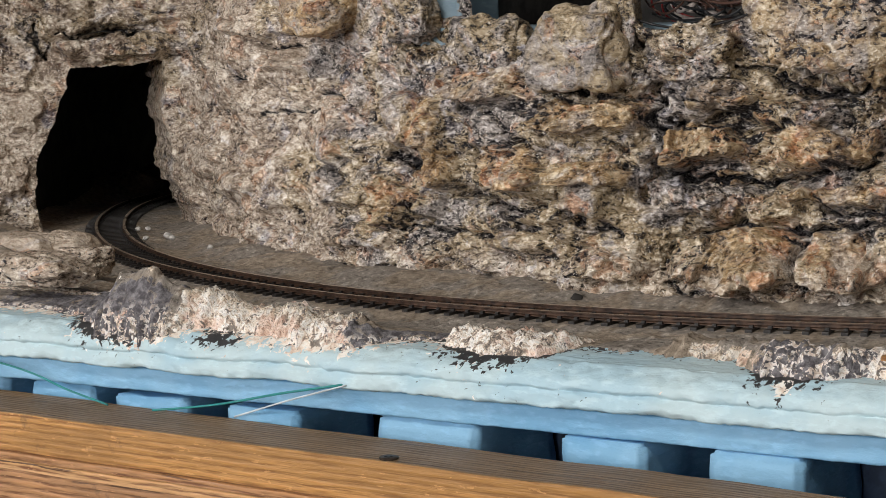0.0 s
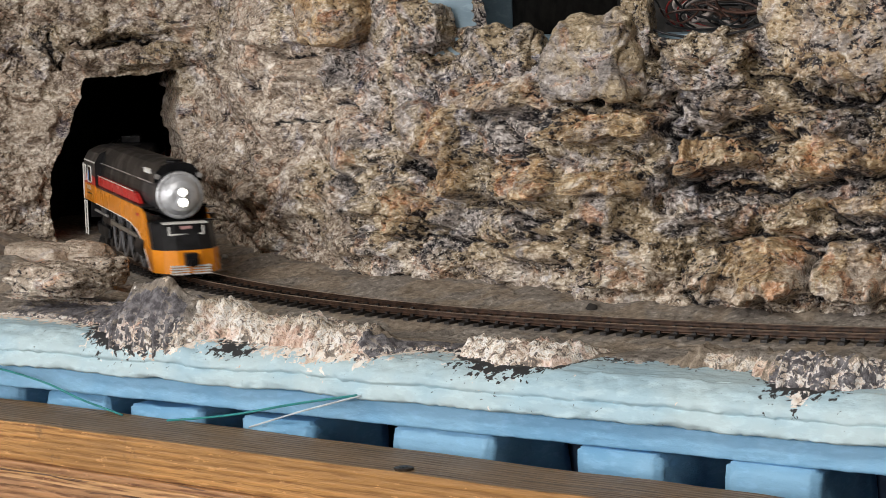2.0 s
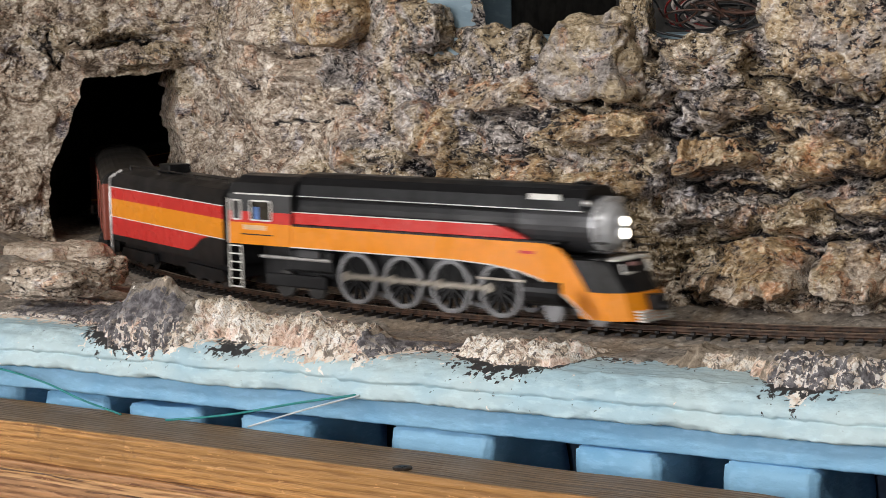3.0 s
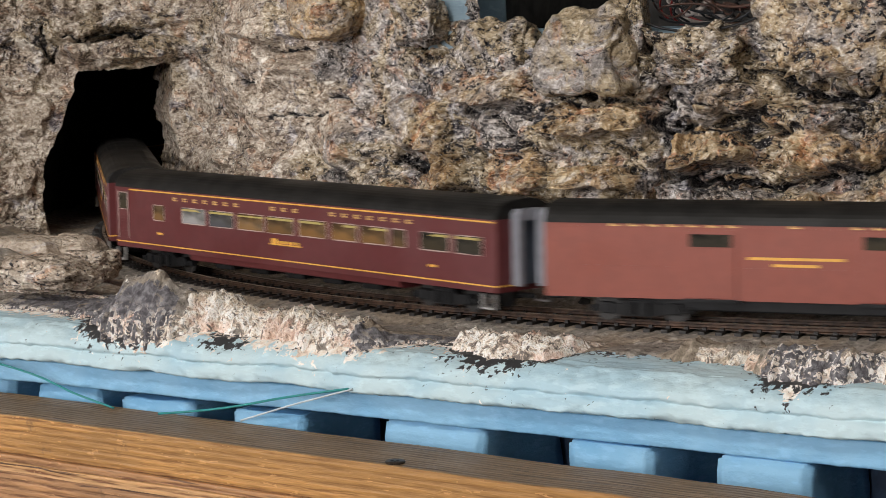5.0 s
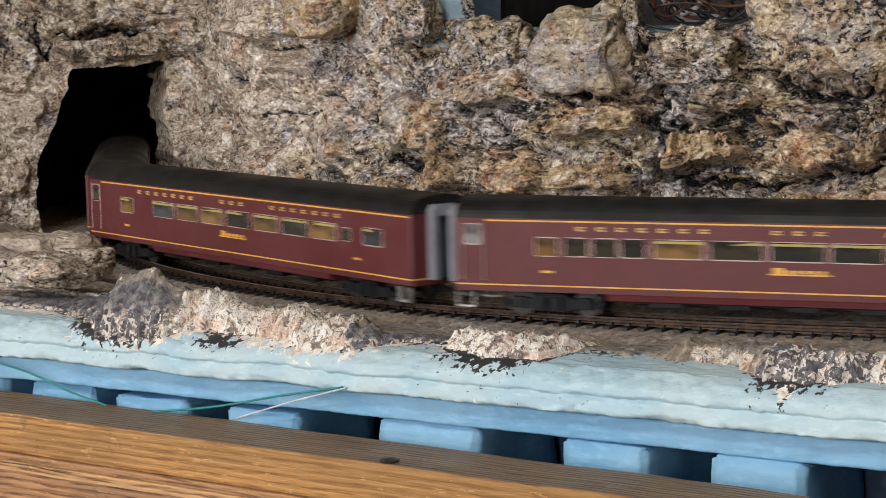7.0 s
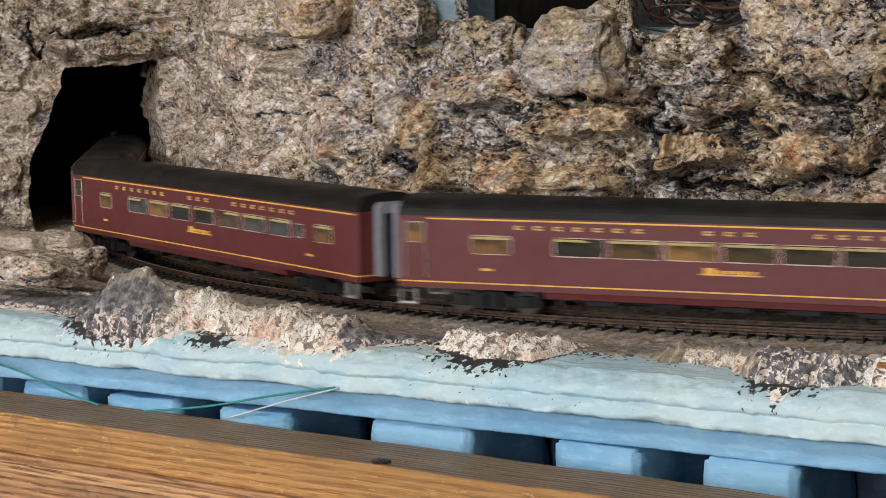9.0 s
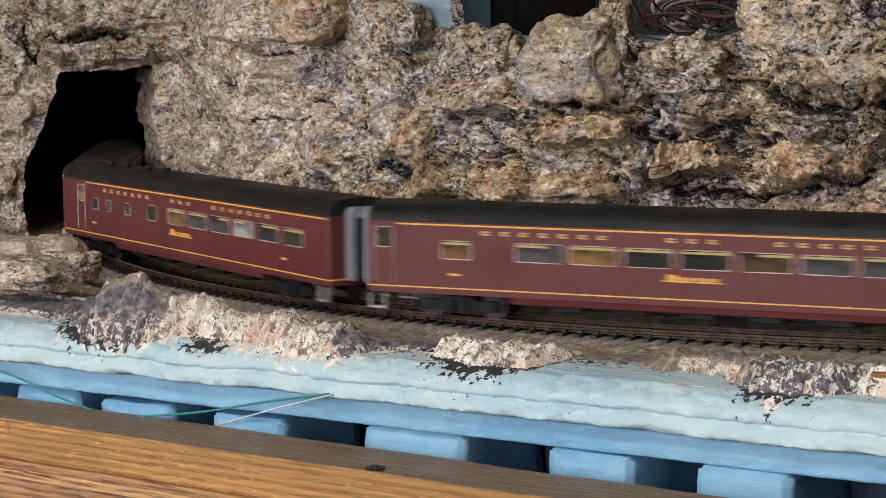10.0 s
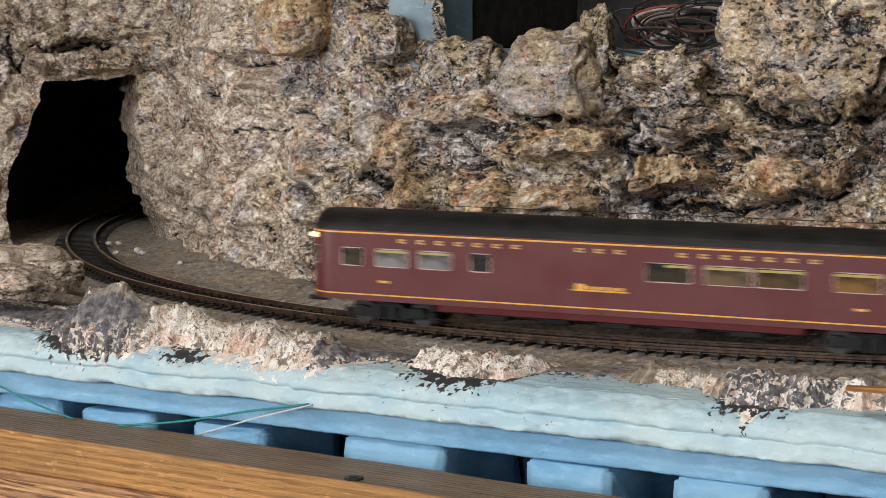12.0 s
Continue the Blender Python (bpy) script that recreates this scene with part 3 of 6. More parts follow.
# cracks: a line of (along, height) points, half width, depth
CRACKS = [
    ([(0.748, 0.112), (0.745, 0.094), (0.746, 0.082), (0.743, 0.076), (0.748, 0.065), (0.749, 0.053), (0.743, 0.041)], 0.0042, 0.016),
    ([(0.749, 0.055), (0.759, 0.051), (0.771, 0.047), (0.781, 0.046), (0.796, 0.045), (0.812, 0.051), (0.828, 0.053), (0.845, 0.054), (0.857, 0.058)], 0.0036, 0.014),
    ([(0.773, 0.028), (0.788, 0.03), (0.804, 0.032), (0.819, 0.03), (0.839, 0.032), (0.856, 0.03)], 0.0026, 0.01),
    ([(0.776, 0.027), (0.765, 0.025), (0.759, 0.021), (0.757, 0.013), (0.761, 0.003)], 0.0036, 0.012),
    ([(0.803, 0.028), (0.812, 0.024), (0.817, 0.018), (0.819, 0.006), (0.816, -0.001)], 0.0026, 0.01),
    ([(0.801, 0.096), (0.811, 0.091), (0.832, 0.089), (0.847, 0.091), (0.858, 0.089)], 0.0034, 0.014),
    ([(0.686, 0.093), (0.694, 0.089), (0.713, 0.089), (0.727, 0.087), (0.744, 0.082)], 0.0028, 0.01),
    ([(0.628, 0.035), (0.65, 0.037), (0.668, 0.037), (0.682, 0.034), (0.705, 0.036)], 0.0046, 0.014),
    ([(0.643, 0.08), (0.648, 0.061), (0.642, 0.049), (0.636, 0.039)], 0.003, 0.009),
    ([(0.58, 0.075), (0.588, 0.077), (0.583, 0.067), (0.578, 0.07)], 0.004, 0.01),
    ([(0.583, 0.055), (0.593, 0.054), (0.6, 0.049), (0.608, 0.047)], 0.0048, 0.012),
    ([(0.592, 0.035), (0.596, 0.028), (0.601, 0.022)], 0.0022, 0.007),
    ([(0.574, 0.018), (0.599, 0.017), (0.629, 0.018), (0.651, 0.017)], 0.0024, 0.007),
    ([(0.497, 0.019), (0.499, 0.008), (0.503, -0.001)], 0.002, 0.007),
    ([(0.457, 0.111), (0.48, 0.106), (0.508, 0.108)], 0.003, 0.008),
    ([(0.396, 0.096), (0.431, 0.09)], 0.0034, 0.008),
    ([(0.664, 0.076), (0.683, 0.06), (0.704, 0.059)], 0.0026, 0.007),
    ([(0.714, 0.027), (0.724, 0.024), (0.734, 0.023)], 0.0036, 0.009),
    ([(0.752, 0.074), (0.764, 0.07), (0.779, 0.068), (0.797, 0.07), (0.816, 0.072)], 0.0026, 0.009),
    ([(0.778, 0.072), (0.79, 0.076), (0.805, 0.076)], 0.0024, 0.007),
    ([(0.752, 0.089), (0.762, 0.085), (0.772, 0.082), (0.781, 0.076)], 0.0036, 0.007),
    ([(0.775, 0.099), (0.791, 0.098), (0.804, 0.097)], 0.0026, 0.01),
    ([(0.218, 0.117), (0.222, 0.107), (0.227, 0.099)], 0.0024, 0.007),
    ([(0.234, 0.114), (0.258, 0.116), (0.285, 0.114)], 0.0026, 0.008),
    ([(0.518, 0.084), (0.549, 0.076), (0.572, 0.073)], 0.0018, 0.006),
    ([(0.456, 0.074), (0.49, 0.074), (0.515, 0.079)], 0.0026, 0.006),
    ([(0.653, 0.031), (0.665, 0.024), (0.685, 0.025)], 0.0024, 0.007),
    ([(0.514, 0.054), (0.524, 0.044), (0.517, 0.031), (0.513, 0.015)], 0.0018, 0.006),
    ([(0.759, 0.003), (0.772, -0.001), (0.786, 0.0)], 0.0034, 0.008),
    ([(0.52, 0.002), (0.569, -0.003), (0.591, 0.001)], 0.0018, 0.005),
    ([(0.819, 0.042), (0.832, 0.036), (0.856, 0.037)], 0.002, 0.007),
]


def crack_distance(a, z, line):
    best = np.full(np.shape(a), 9.0)
    for (a0, z0), (a1, z1) in zip(line, line[1:]):
        da, dz = a1 - a0, z1 - z0
        t = np.clip(((a - a0) * da + (z - z0) * dz) / (da * da + dz * dz), 0, 1)
        best = np.minimum(best, np.hypot(a - a0 - t * da, z - z0 - t * dz))
    return best


def build_cliff():
    # lateral spacing follows the face's breadth as it turns into the hill
    fine_a = np.arange(0.185, 0.885, 0.0002)
    breadth = np.concatenate([[0], np.cumsum(np.abs(np.diff(foot(fine_a)[0])) + 0.30 * np.abs(np.diff(foot(fine_a)[1])))])
    dense = np.interp(np.arange(0, breadth[-1], 0.00046), breadth, fine_a)
    a = np.concatenate([np.arange(-0.22, 0.185, 0.006), dense, np.arange(0.885, 1.75, 0.006)])
    lo, hi = -0.012, 0.22
    zz = np.concatenate([np.arange(lo, 0.140, 0.00046), np.arange(0.140, hi, 0.004)])
    A, Z = np.meshgrid(a, zz)
    U = 0.6 + np.interp(A, fine_a, breadth) + np.minimum(A - 0.185, 0) + np.maximum(A - 0.885, 0)
    # the face ends lower where the shelf lies open
    cut = step(0.622, 0.640, A) * (1 - step(0.795, 0.806, A))
    top = 0.235 * (1 - cut) + cut * (0.112 + 0.006 * fbm(A * 60, 0, 3.3, 3, 5))
    w1, w2 = fbm(U * 26, Z * 32, 1.7, 3, 31), fbm(U * 26, Z * 32, 7.7, 3, 41)
    s1, s2 = fbm(U * 140, Z * 160, 2.2, 3, 35), fbm(U * 140, Z * 160, 5.2, 3, 45)
    du, dz = 0.0050 * w1 + 0.0020 * s1, 0.0036 * w2 + 0.0016 * s2
    wu, wz = U + 2.0 * du, Z + 2.0 * dz
    ba, bz = A + 0.8 * du, Z + 0.8 * dz
    right = step(0.56, 0.66, A)
    d = 0.007 * fbm(wu * 10, wz * 13, 0.3, 2, 2)
    crease = np.zeros_like(A)
    # rounded lumps parted by sharp creases, and here and there sharp crests
    crest = step(-0.1, 0.5, fbm(U * 34, Z * 40, 8.4, 2, 83))
    for fa, fz, h, seed, narrow in ((17, 30, 0.0110, 61, 0.024), (38, 66, 0.0100, 62, 0.050), (85, 130, 0.0080, 63, 0.070), (190, 260, 0.0040, 64, 0.09), (420, 520, 0.0020, 65, 0.10), (880, 980, 0.0008, 66, 0.10)):
        v = np.abs(vnoise(wu * fa, wz * fz, 0.37 * seed, seed))
        shape = (v ** 0.75 - 0.45) * (1 - 1.5 * crest * (fa > 60))
        d += h * shape * (0.75 + 0.25 * right)
        if fa < 200:
            crease = np.maximum(crease, np.exp(-(v / narrow) ** 2) * (1 - crest * (fa > 60)))
    # tilted beds
    lie = wz - 0.10 * (U - 1.0)
    for fz, h, seed in ((95, 0.0046, 91), (210, 0.0024, 92)):
        v = np.abs(vnoise(wu * fz * 0.16, lie * fz, 0.2, seed))
        d += right * h * (v ** 0.6 - 0.5)
        crease = np.maximum(crease, right * 0.8 * np.exp(-(v / 0.07) ** 2))
    ochre, outline, calm = np.zeros_like(A), np.zeros_like(A), np.zeros_like(A)
    rough_edge = 0.20 * fbm(U * 90, Z * 110, 3.1, 4, 91)
    for a0, z0, ra, rz, h, tone in BLOCKS_LEFT + BLOCKS_MIDDLE + BLOCKS_RIGHT:
        p = 2.4 if a0 < 0.58 else 3.4
        r = (np.abs((ba - a0) / ra) ** p + np.abs((bz - z0) / rz) ** p) ** (1 / p) + rough_edge
        f = 1 - step(0.80, 1.10, r)
        d += 1.15 * h * f * (1 - 0.45 * np.clip((bz - z0) / rz, -1, 1))
        ochre = np.maximum(ochre, tone * f)
        calm = np.maximum(calm, 0.32 * f * (tone > 0.25))
        outline = np.maximum(outline, np.exp(-((r - 1.10) / 0.09) ** 2))
    mask = step(-0.35, 0.30, fbm(A * 30, Z * 34, 4.4, 3, 81))
    left = 1 - step(0.50, 0.60, A)
    wash = (0.44 * crease * (0.20 + 0.80 * mask) + 0.30 * outline * mask) * (1 - 0.55 * left)
    ca, cz = ba + 0.6 * du + 0.0012 * fbm(U * 240, Z * 240, 3, 2, 36), bz + 0.6 * dz + 0.0012 * fbm(U * 240, Z * 240, 9, 2, 37)
    broken = step(-0.5, 0.3, fbm(U * 75, Z * 75, 1.4, 3, 78))
    for line, w, h in CRACKS:
        r = crack_distance(ca, cz, line)
        d -= 1.2 * h * np.exp(-r / (0.6 * w))
        wash = np.maximum(wash, (0.42 + 0.40 * broken) * np.exp(-(r / (w * 0.50)) ** 2))
    for a0, z0, ra, rz in DARK_PATCHES:
        r = np.hypot((ba - a0) / ra, (bz - z0) / rz) + 1.2 * rough_edge
        wash = np.maximum(wash, 0.20 * (1 - step(0.3, 1.1, r)))
    # flatten towards the portal so that its edge stays true
    near = np.exp(-((A - 0.250) / 0.060) ** 4) * (Z < 0.098)
    d = d * (1 - 0.5 * near)
    pale = (1 - step(0.50, 0.585, A + 0.03 * fbm(U * 40, Z * 40, 0, 3, 9))) * 0.80
    pale = pale * (1 - 0.6 * step(0.10, 0.5, fbm(U * 30, Z * 42, 6, 3, 29)))
    pale = np.maximum(pale, 0.50 * (1 - step(0.006, 0.022, Z + 0.010 * fbm(U * 70, Z * 70, 2, 3, 19))))
    X, Y = foot(A)
    eps = 0.02
    x0, y0 = foot(A - eps)
    x1, y1 = foot(A + eps)
    tx, ty = x1 - x0, y1 - y0
    ln = np.hypot(tx, ty) + 1e-9
    nx, ny = ty / ln, -tx / ln
    lean = 0.22 * np.maximum(Z, 0)
    X = X + nx * (d - 0.004)
    Y = Y + ny * (d - 0.004) + lean
    P = np.stack([X, Y, Z + 0.25 * np.clip(d, -0.008, 0.008) * (Z > 0.01)], -1)
    # the portal: an opening through the face
    la = np.interp(Z, [0.0, 0.010, 0.024, 0.037, 0.052, 0.063, 0.083, 0.094], [0.221, 0.219, 0.218, 0.219, 0.225, 0.230, 0.236, 0.240]) + 0.0012 * fbm(Z * 110, 0, 0, 4, 51)
    ra = np.interp(Z, [0.004, 0.016, 0.021, 0.034, 0.044, 0.056, 0.066, 0.081, 0.096], [0.311, 0.305, 0.300, 0.2985, 0.2985, 0.2945, 0.2925, 0.2945, 0.2935]) + 0.0008 * fbm(Z * 120, 4, 0, 4, 61)
    tz = np.interp(A, [0.239, 0.262, 0.281, 0.293], [0.0935, 0.0940, 0.0952, 0.0965]) + 0.0009 * fbm(U * 160, 0, 0, 3, 57)
    inside = (A > la) & (A < ra) & (Z < tz)
    inside = inside | (Z > top)
    keep = ~(inside[:-1, :-1] & inside[1:, 1:] & inside[:-1, 1:] & inside[1:, :-1])
    ob = grid_mesh("rock_face", P, ROCK, keep, {"ochre": ochre, "wash": wash, "pale": pale, "calm": calm})
    tagged(ob, "craggy plaster rock face painted tan, ochre and grey with dark cracks", "rock face", kind="structure")
    # draw the opening's rim back into the hill
    bm = bmesh.new()
    bm.from_mesh(ob.data)
    rim = [e for e in bm.edges if e.is_boundary and all(-0.27 < v.co.x < -0.14 and v.co.z < 0.115 and v.co.y > 1.2 and v.co.z > -0.0115 for v in e.verts)]
    for depth in (0.012, 0.02, 0.03):
        made = bmesh.ops.extrude_edge_only(bm, edges=rim)["geom"]
        for v in made:
            if isinstance(v, bmesh.types.BMVert):
                k = 0.0016 * vnoise(v.co.x * 160, v.co.y * 160, v.co.z * 160, 3)
                v.co += Vector((-0.30 * depth + float(k), depth, float(k)))
        rim = [e for e in made if isinstance(e, bmesh.types.BMEdge) and e.is_boundary]
    bmesh.ops.recalc_face_normals(bm, faces=bm.faces)
    bm.to_mesh(ob.data)
    bm.free()
    return ob


build_cliff()


def build_tunnel():
    """The dark bore behind the portal, along the track; its near-black colour carries the shade."""
    s = np.concatenate([np.arange(-0.365, -1.1, -0.02), np.arange(-1.1, -4.1, -0.1), [-4.1]])
    rows = []
    for k, v in enumerate(s):
        outline = [(-0.052, -0.010), (-0.056, 0.03), (-0.052, 0.075), (-0.03, 0.108), (0.0, 0.115), (0.035, 0.108), (0.065, 0.075), (0.068, 0.03), (0.062, -0.010)]
        squeeze = 0.0 if k == len(s) - 1 else 1.0
        row = []
        for y, z in outline:
            x, yy, _ = track(v, y * squeeze)
            row.append((x, yy, z if squeeze else 0.03))
        rows.append(row)
    P = np.array(rows)
    P = P + 0.003 * np.stack([vnoise(P[..., 0] * 60, P[..., 1] * 60, P[..., 2] * 60, q) for q in (1, 2, 3)], -1)
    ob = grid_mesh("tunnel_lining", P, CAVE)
    tagged(ob, "rough lining of the railway tunnel, coloured near black for shade", "tunnel", kind="structure")
build_tunnel()

# ---- the hill's upper edge: loose rocks, a foam shelf, a dark hollow with wires ----
SHELF = pose(0.0838, 0.9960, 0, 0, 0, math.degrees(math.atan2(-0.070, 0.103)))


def boulder(at, size, turn, seed, label, lump=0.24, folds=(3.2, 1.0), deep=1.0, tone=0.12, clefts=0.0, calm=0.35):
    """A rough rock: a ball pushed into uneven planes and creases."""
    bm = bmesh.new()
    bmesh.ops.create_icosphere(bm, subdivisions=6, radius=1.0)
    co = np.array([v.co[:] for v in bm.verts])
    w = co + 0.25 * np.stack([fbm(co[:, 0] * 2, co[:, 1] * 2, co[:, 2] * 2, 2, seed + k) for k in (5, 6, 7)], -1)
    r = 1 + lump * fbm(w[:, 0] * 1.1, w[:, 1] * 1.1, w[:, 2] * 1.1, 2, seed)
    crease = np.zeros(len(co))
    for f, h in ((1.7, 0.20), (4.0, 0.10), (9.0, 0.05), (20.0, 0.025)):
        v = np.abs(vnoise(w[:, 0] * f * folds[0] / 3, w[:, 1] * f, w[:, 2] * f * folds[1], seed + int(f * 3)))
        r = r + deep * h * (v ** 0.75 - 0.45)
        crease = np.maximum(crease, np.exp(-(v / 0.055) ** 2) * (1.0 if f < 10 else 0.6) * min(deep, 1.2))
    if clefts:
        v = np.abs(vnoise(w[:, 0] * 3.2 + 0.5 * w[:, 2], w[:, 1] * 1.5, w[:, 2] * 0.5, seed + 70))
        r = r - clefts * np.exp(-(v / 0.17) ** 2)
        crease = np.maximum(crease, 1.5 * np.exp(-(v / 0.15) ** 2))
    box_like = np.max(np.abs(co), axis=1)
    co = co * (r / (0.45 + 0.55 * box_like))[:, None] * np.array(size)
    for v, c in zip(bm.verts, co):
        v.co = c
    ob = link("boulder", bm, ROCK, smooth=True)
    for key, val in (("wash", 0.55 * crease), ("calm", np.full(len(co), calm)), ("ochre", np.full(len(co), tone)), ("pale", np.full(len(co), 0.12 + 0.65 * (tone == 0.4)))):
        at_ = ob.data.attributes.new(key, "FLOAT", "POINT")
        at_.data.foreach_set("value", val.astype(np.float32))
    ob.matrix_world = pose(*at, 0, 0, turn)
    return tagged(ob, label, "rock", group="rocks on the hill")


boulder((0.0625, 0.985, 0.106), (0.0225, 0.018, 0.0195), -30, 3, "big rounded grey-brown plaster boulder on the rock face", deep=0.6, calm=0.6)
boulder((0.0815, 0.985, 0.118), (0.0075, 0.010, 0.0165), -20, 9, "upright grey plaster rock beside the big boulder")
boulder((0.0225, 1.028, 0.1035), (0.0160, 0.014, 0.0145), -30, 14, "small rough grey plaster boulder at the hill's edge")
boulder((-0.0610, 1.108, 0.1290), (0.0205, 0.016, 0.0150), -30, 21, "orange-brown plaster rock jutting out of the hill", tone=1.1, deep=0.7, calm=0.5)
boulder((-0.0150, 1.060, 0.1210), (0.0130, 0.012, 0.0120), -30, 27, "pale pointed plaster rock on the hill's edge")
boulder((0.1730, 0.913, 0.1270), (0.0430, 0.020, 0.0330), -25, 33, "large tan overhanging plaster rock with deep upright clefts", folds=(8.0, 0.28), deep=1.2, tone=0.5, clefts=0.38)
boulder((0.1100, 0.972, 0.1010), (0.0210, 0.010, 0.0120), -25, 39, "low dark grey plaster rock below the foam shelf")
boulder((-0.2186, 1.1225, 0.0060), (0.0210, 0.0150, 0.0080), -30, 51, "brown and white plaster rock at the tunnel's foot", lump=0.15, tone=0.4, deep=0.35, calm=0.9)
boulder((-0.1993, 1.1204, 0.0040), (0.0170, 0.0119, 0.0110), -30, 57, "tan plaster rock beside the track at the tunnel", lump=0.15, tone=0.4, deep=0.35, calm=0.9)
boulder((-0.1881, 0.9982, 0.0100), (0.0220, 0.0154, 0.0080), -30, 63, "low grey plaster rock behind the slate ridge", tone=0.4)
boulder((-0.1786, 1.0575, 0.0060), (0.0130, 0.0091, 0.0080), -30, 69, "small ochre plaster rock behind the slate ridge", tone=0.4)

# shelf and post use the foam with shade in its colour
shelf = link("foam_shelf", boxed(-0.120, 0.075, 0.006, 0.060, 0.1060, 0.1150, bevel=0.0008), SHADED_FOAM)
shelf.matrix_world = SHELF
tagged(shelf, "grey-blue foam shelf along the top of the rock face", "foam board", kind="structure")
post = link("foam_post", boxed(-0.1270, -0.0975, 0.010, 0.045, 0.1154, 0.215, bevel=0.003), SHADED_FOAM)
post.matrix_world = SHELF
tagged(post, "upright grey-blue foam block on the shelf", "foam block")
# panels added to close the view; the hollow's shade is their black colour
hollow = tagged(new("hollow"), "added near-black panels for the shaded hollow behind the shelf", "hollow", kind="structure")
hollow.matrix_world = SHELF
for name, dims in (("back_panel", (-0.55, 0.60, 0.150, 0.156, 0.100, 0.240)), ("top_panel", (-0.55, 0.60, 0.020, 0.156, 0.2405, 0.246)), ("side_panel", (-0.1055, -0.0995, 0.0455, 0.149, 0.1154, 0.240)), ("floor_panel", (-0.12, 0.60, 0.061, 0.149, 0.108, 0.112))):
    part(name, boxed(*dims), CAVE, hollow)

WIRE_COLOURS = [plain("black_wire", (0.012, 0.012, 0.013), 0.4), plain("red_wire", (0.25, 0.02, 0.018), 0.4), plain("white_wire", (0.42, 0.36, 0.33), 0.45), plain("brown_wire", (0.07, 0.035, 0.025), 0.45)]
WIRE_NAMES = ["black", "red", "off-white", "brown"]


def wire_nest():
    rng = random.Random(7)
    for k in range(34):
        kind = (0, 3, 0, 1, 3, 2, 0, 3, 0)[k % 9]
        cx, cz = rng.uniform(0.010, 0.052), rng.uniform(0.1195, 0.131)
        ra, rz = rng.uniform(0.008, 0.026), rng.uniform(0.004, 0.012)
        a0, span, y0 = rng.uniform(0, 6.3), rng.uniform(2.2, 5.2), rng.uniform(0.010, 0.040)
        pts = []
        for i in range(7):
            a = a0 + span * i / 6
            pts.append((min(max(cx + ra * math.cos(a), -0.004), 0.068), y0 + 0.004 * math.sin(2 * a), max(cz + rz * math.sin(a), 0.1165)))
        radius = 0.0013 if kind == 2 else rng.uniform(0.00045, 0.0007)
        w = tube("wire", pts, radius, WIRE_COLOURS[kind])
        w.matrix_world = SHELF
        tagged(w, "thin " + WIRE_NAMES[kind] + " electric wire coiled on the foam shelf", "wire", group="wires on the shelf")


wire_nest()
w = tube("wire", [(0.0838, 0.9850, 0.1190), (0.0950, 0.9800, 0.1150), (0.1105, 0.9700, 0.1135), (0.1289, 0.9500, 0.1180), (0.1383, 0.9400, 0.1252), (0.146, 0.936, 0.14)], 0.0006, WIRE_COLOURS[0])
tagged(w, "thin black electric wire lying over the shelf's edge", "wire", group="wires on the shelf")

# ---- ground between the rock and the layout's front edge; e runs along the edge, q back from it ----
E0, EX, EY = Vector((0, 0.826)), Vector((0.8365, -0.5479)), Vector((0.5479, 0.8365))


def edge_frame(e, q):
    return E0.x + EX.x * e + EY.x * q, E0.y + EX.y * e + EY.y * q


# the plaster's torn hem and the ridge behind it: hem's place and crest's height against e
HEM_E = [-0.2281, -0.2079, -0.1884, -0.1691, -0.1502, -0.1315, -0.1164, -0.0871, -0.0671, -0.0504, -0.0339, -0.0179, 0.0081, 0.0333, 0.0407, 0.0577, 0.0812, 0.1041, 0.1262, 0.1477, 0.1685, 0.1807]
HEM_Q = [0.0221, 0.0181, 0.0030, 0.0000, 0.0003, 0.0133, 0.0105, 0.0068, 0.0029, 0.0047, 0.0222, 0.0219, 0.0075, 0.0113, 0.0280, 0.0300, 0.0263, 0.0257, 0.0101, 0.0084, 0.0170, 0.0196]
RIDGE_E = [-0.2277, -0.2073, -0.1907, -0.1711, -0.1568, -0.1462, -0.1385, -0.1220, -0.1013, -0.0866, -0.0724, -0.0584, -0.0557, -0.0205, -0.0125, 0.0082, 0.0333, 0.0456, 0.0766, 0.0835, 0.1040, 0.1261, 0.1475]
RIDGE_H = [0.0088, 0.0126, 0.0160, 0.0250, 0.0253, 0.0163, 0.0150, 0.0095, 0.0076, 0.0108, 0.0078, 0.0056, 0.0016, 0.0010, 0.0052, 0.0042, 0.0044, 0.0024, 0.0036, 0.0074, 0.0074, 0.0091, 0.0108]
FOAM_Q, FOAM_Z = [-0.004, 0.0, 0.006, 0.034], [-0.0150, -0.0105, -0.0072, -0.0052]


def hem_at(e):
    """How far back from the front the painted plaster begins."""
    return np.interp(e, HEM_E, HEM_Q) + 0.0022 * fbm(e * 150, 0, 0, 4, 33, 0.8)


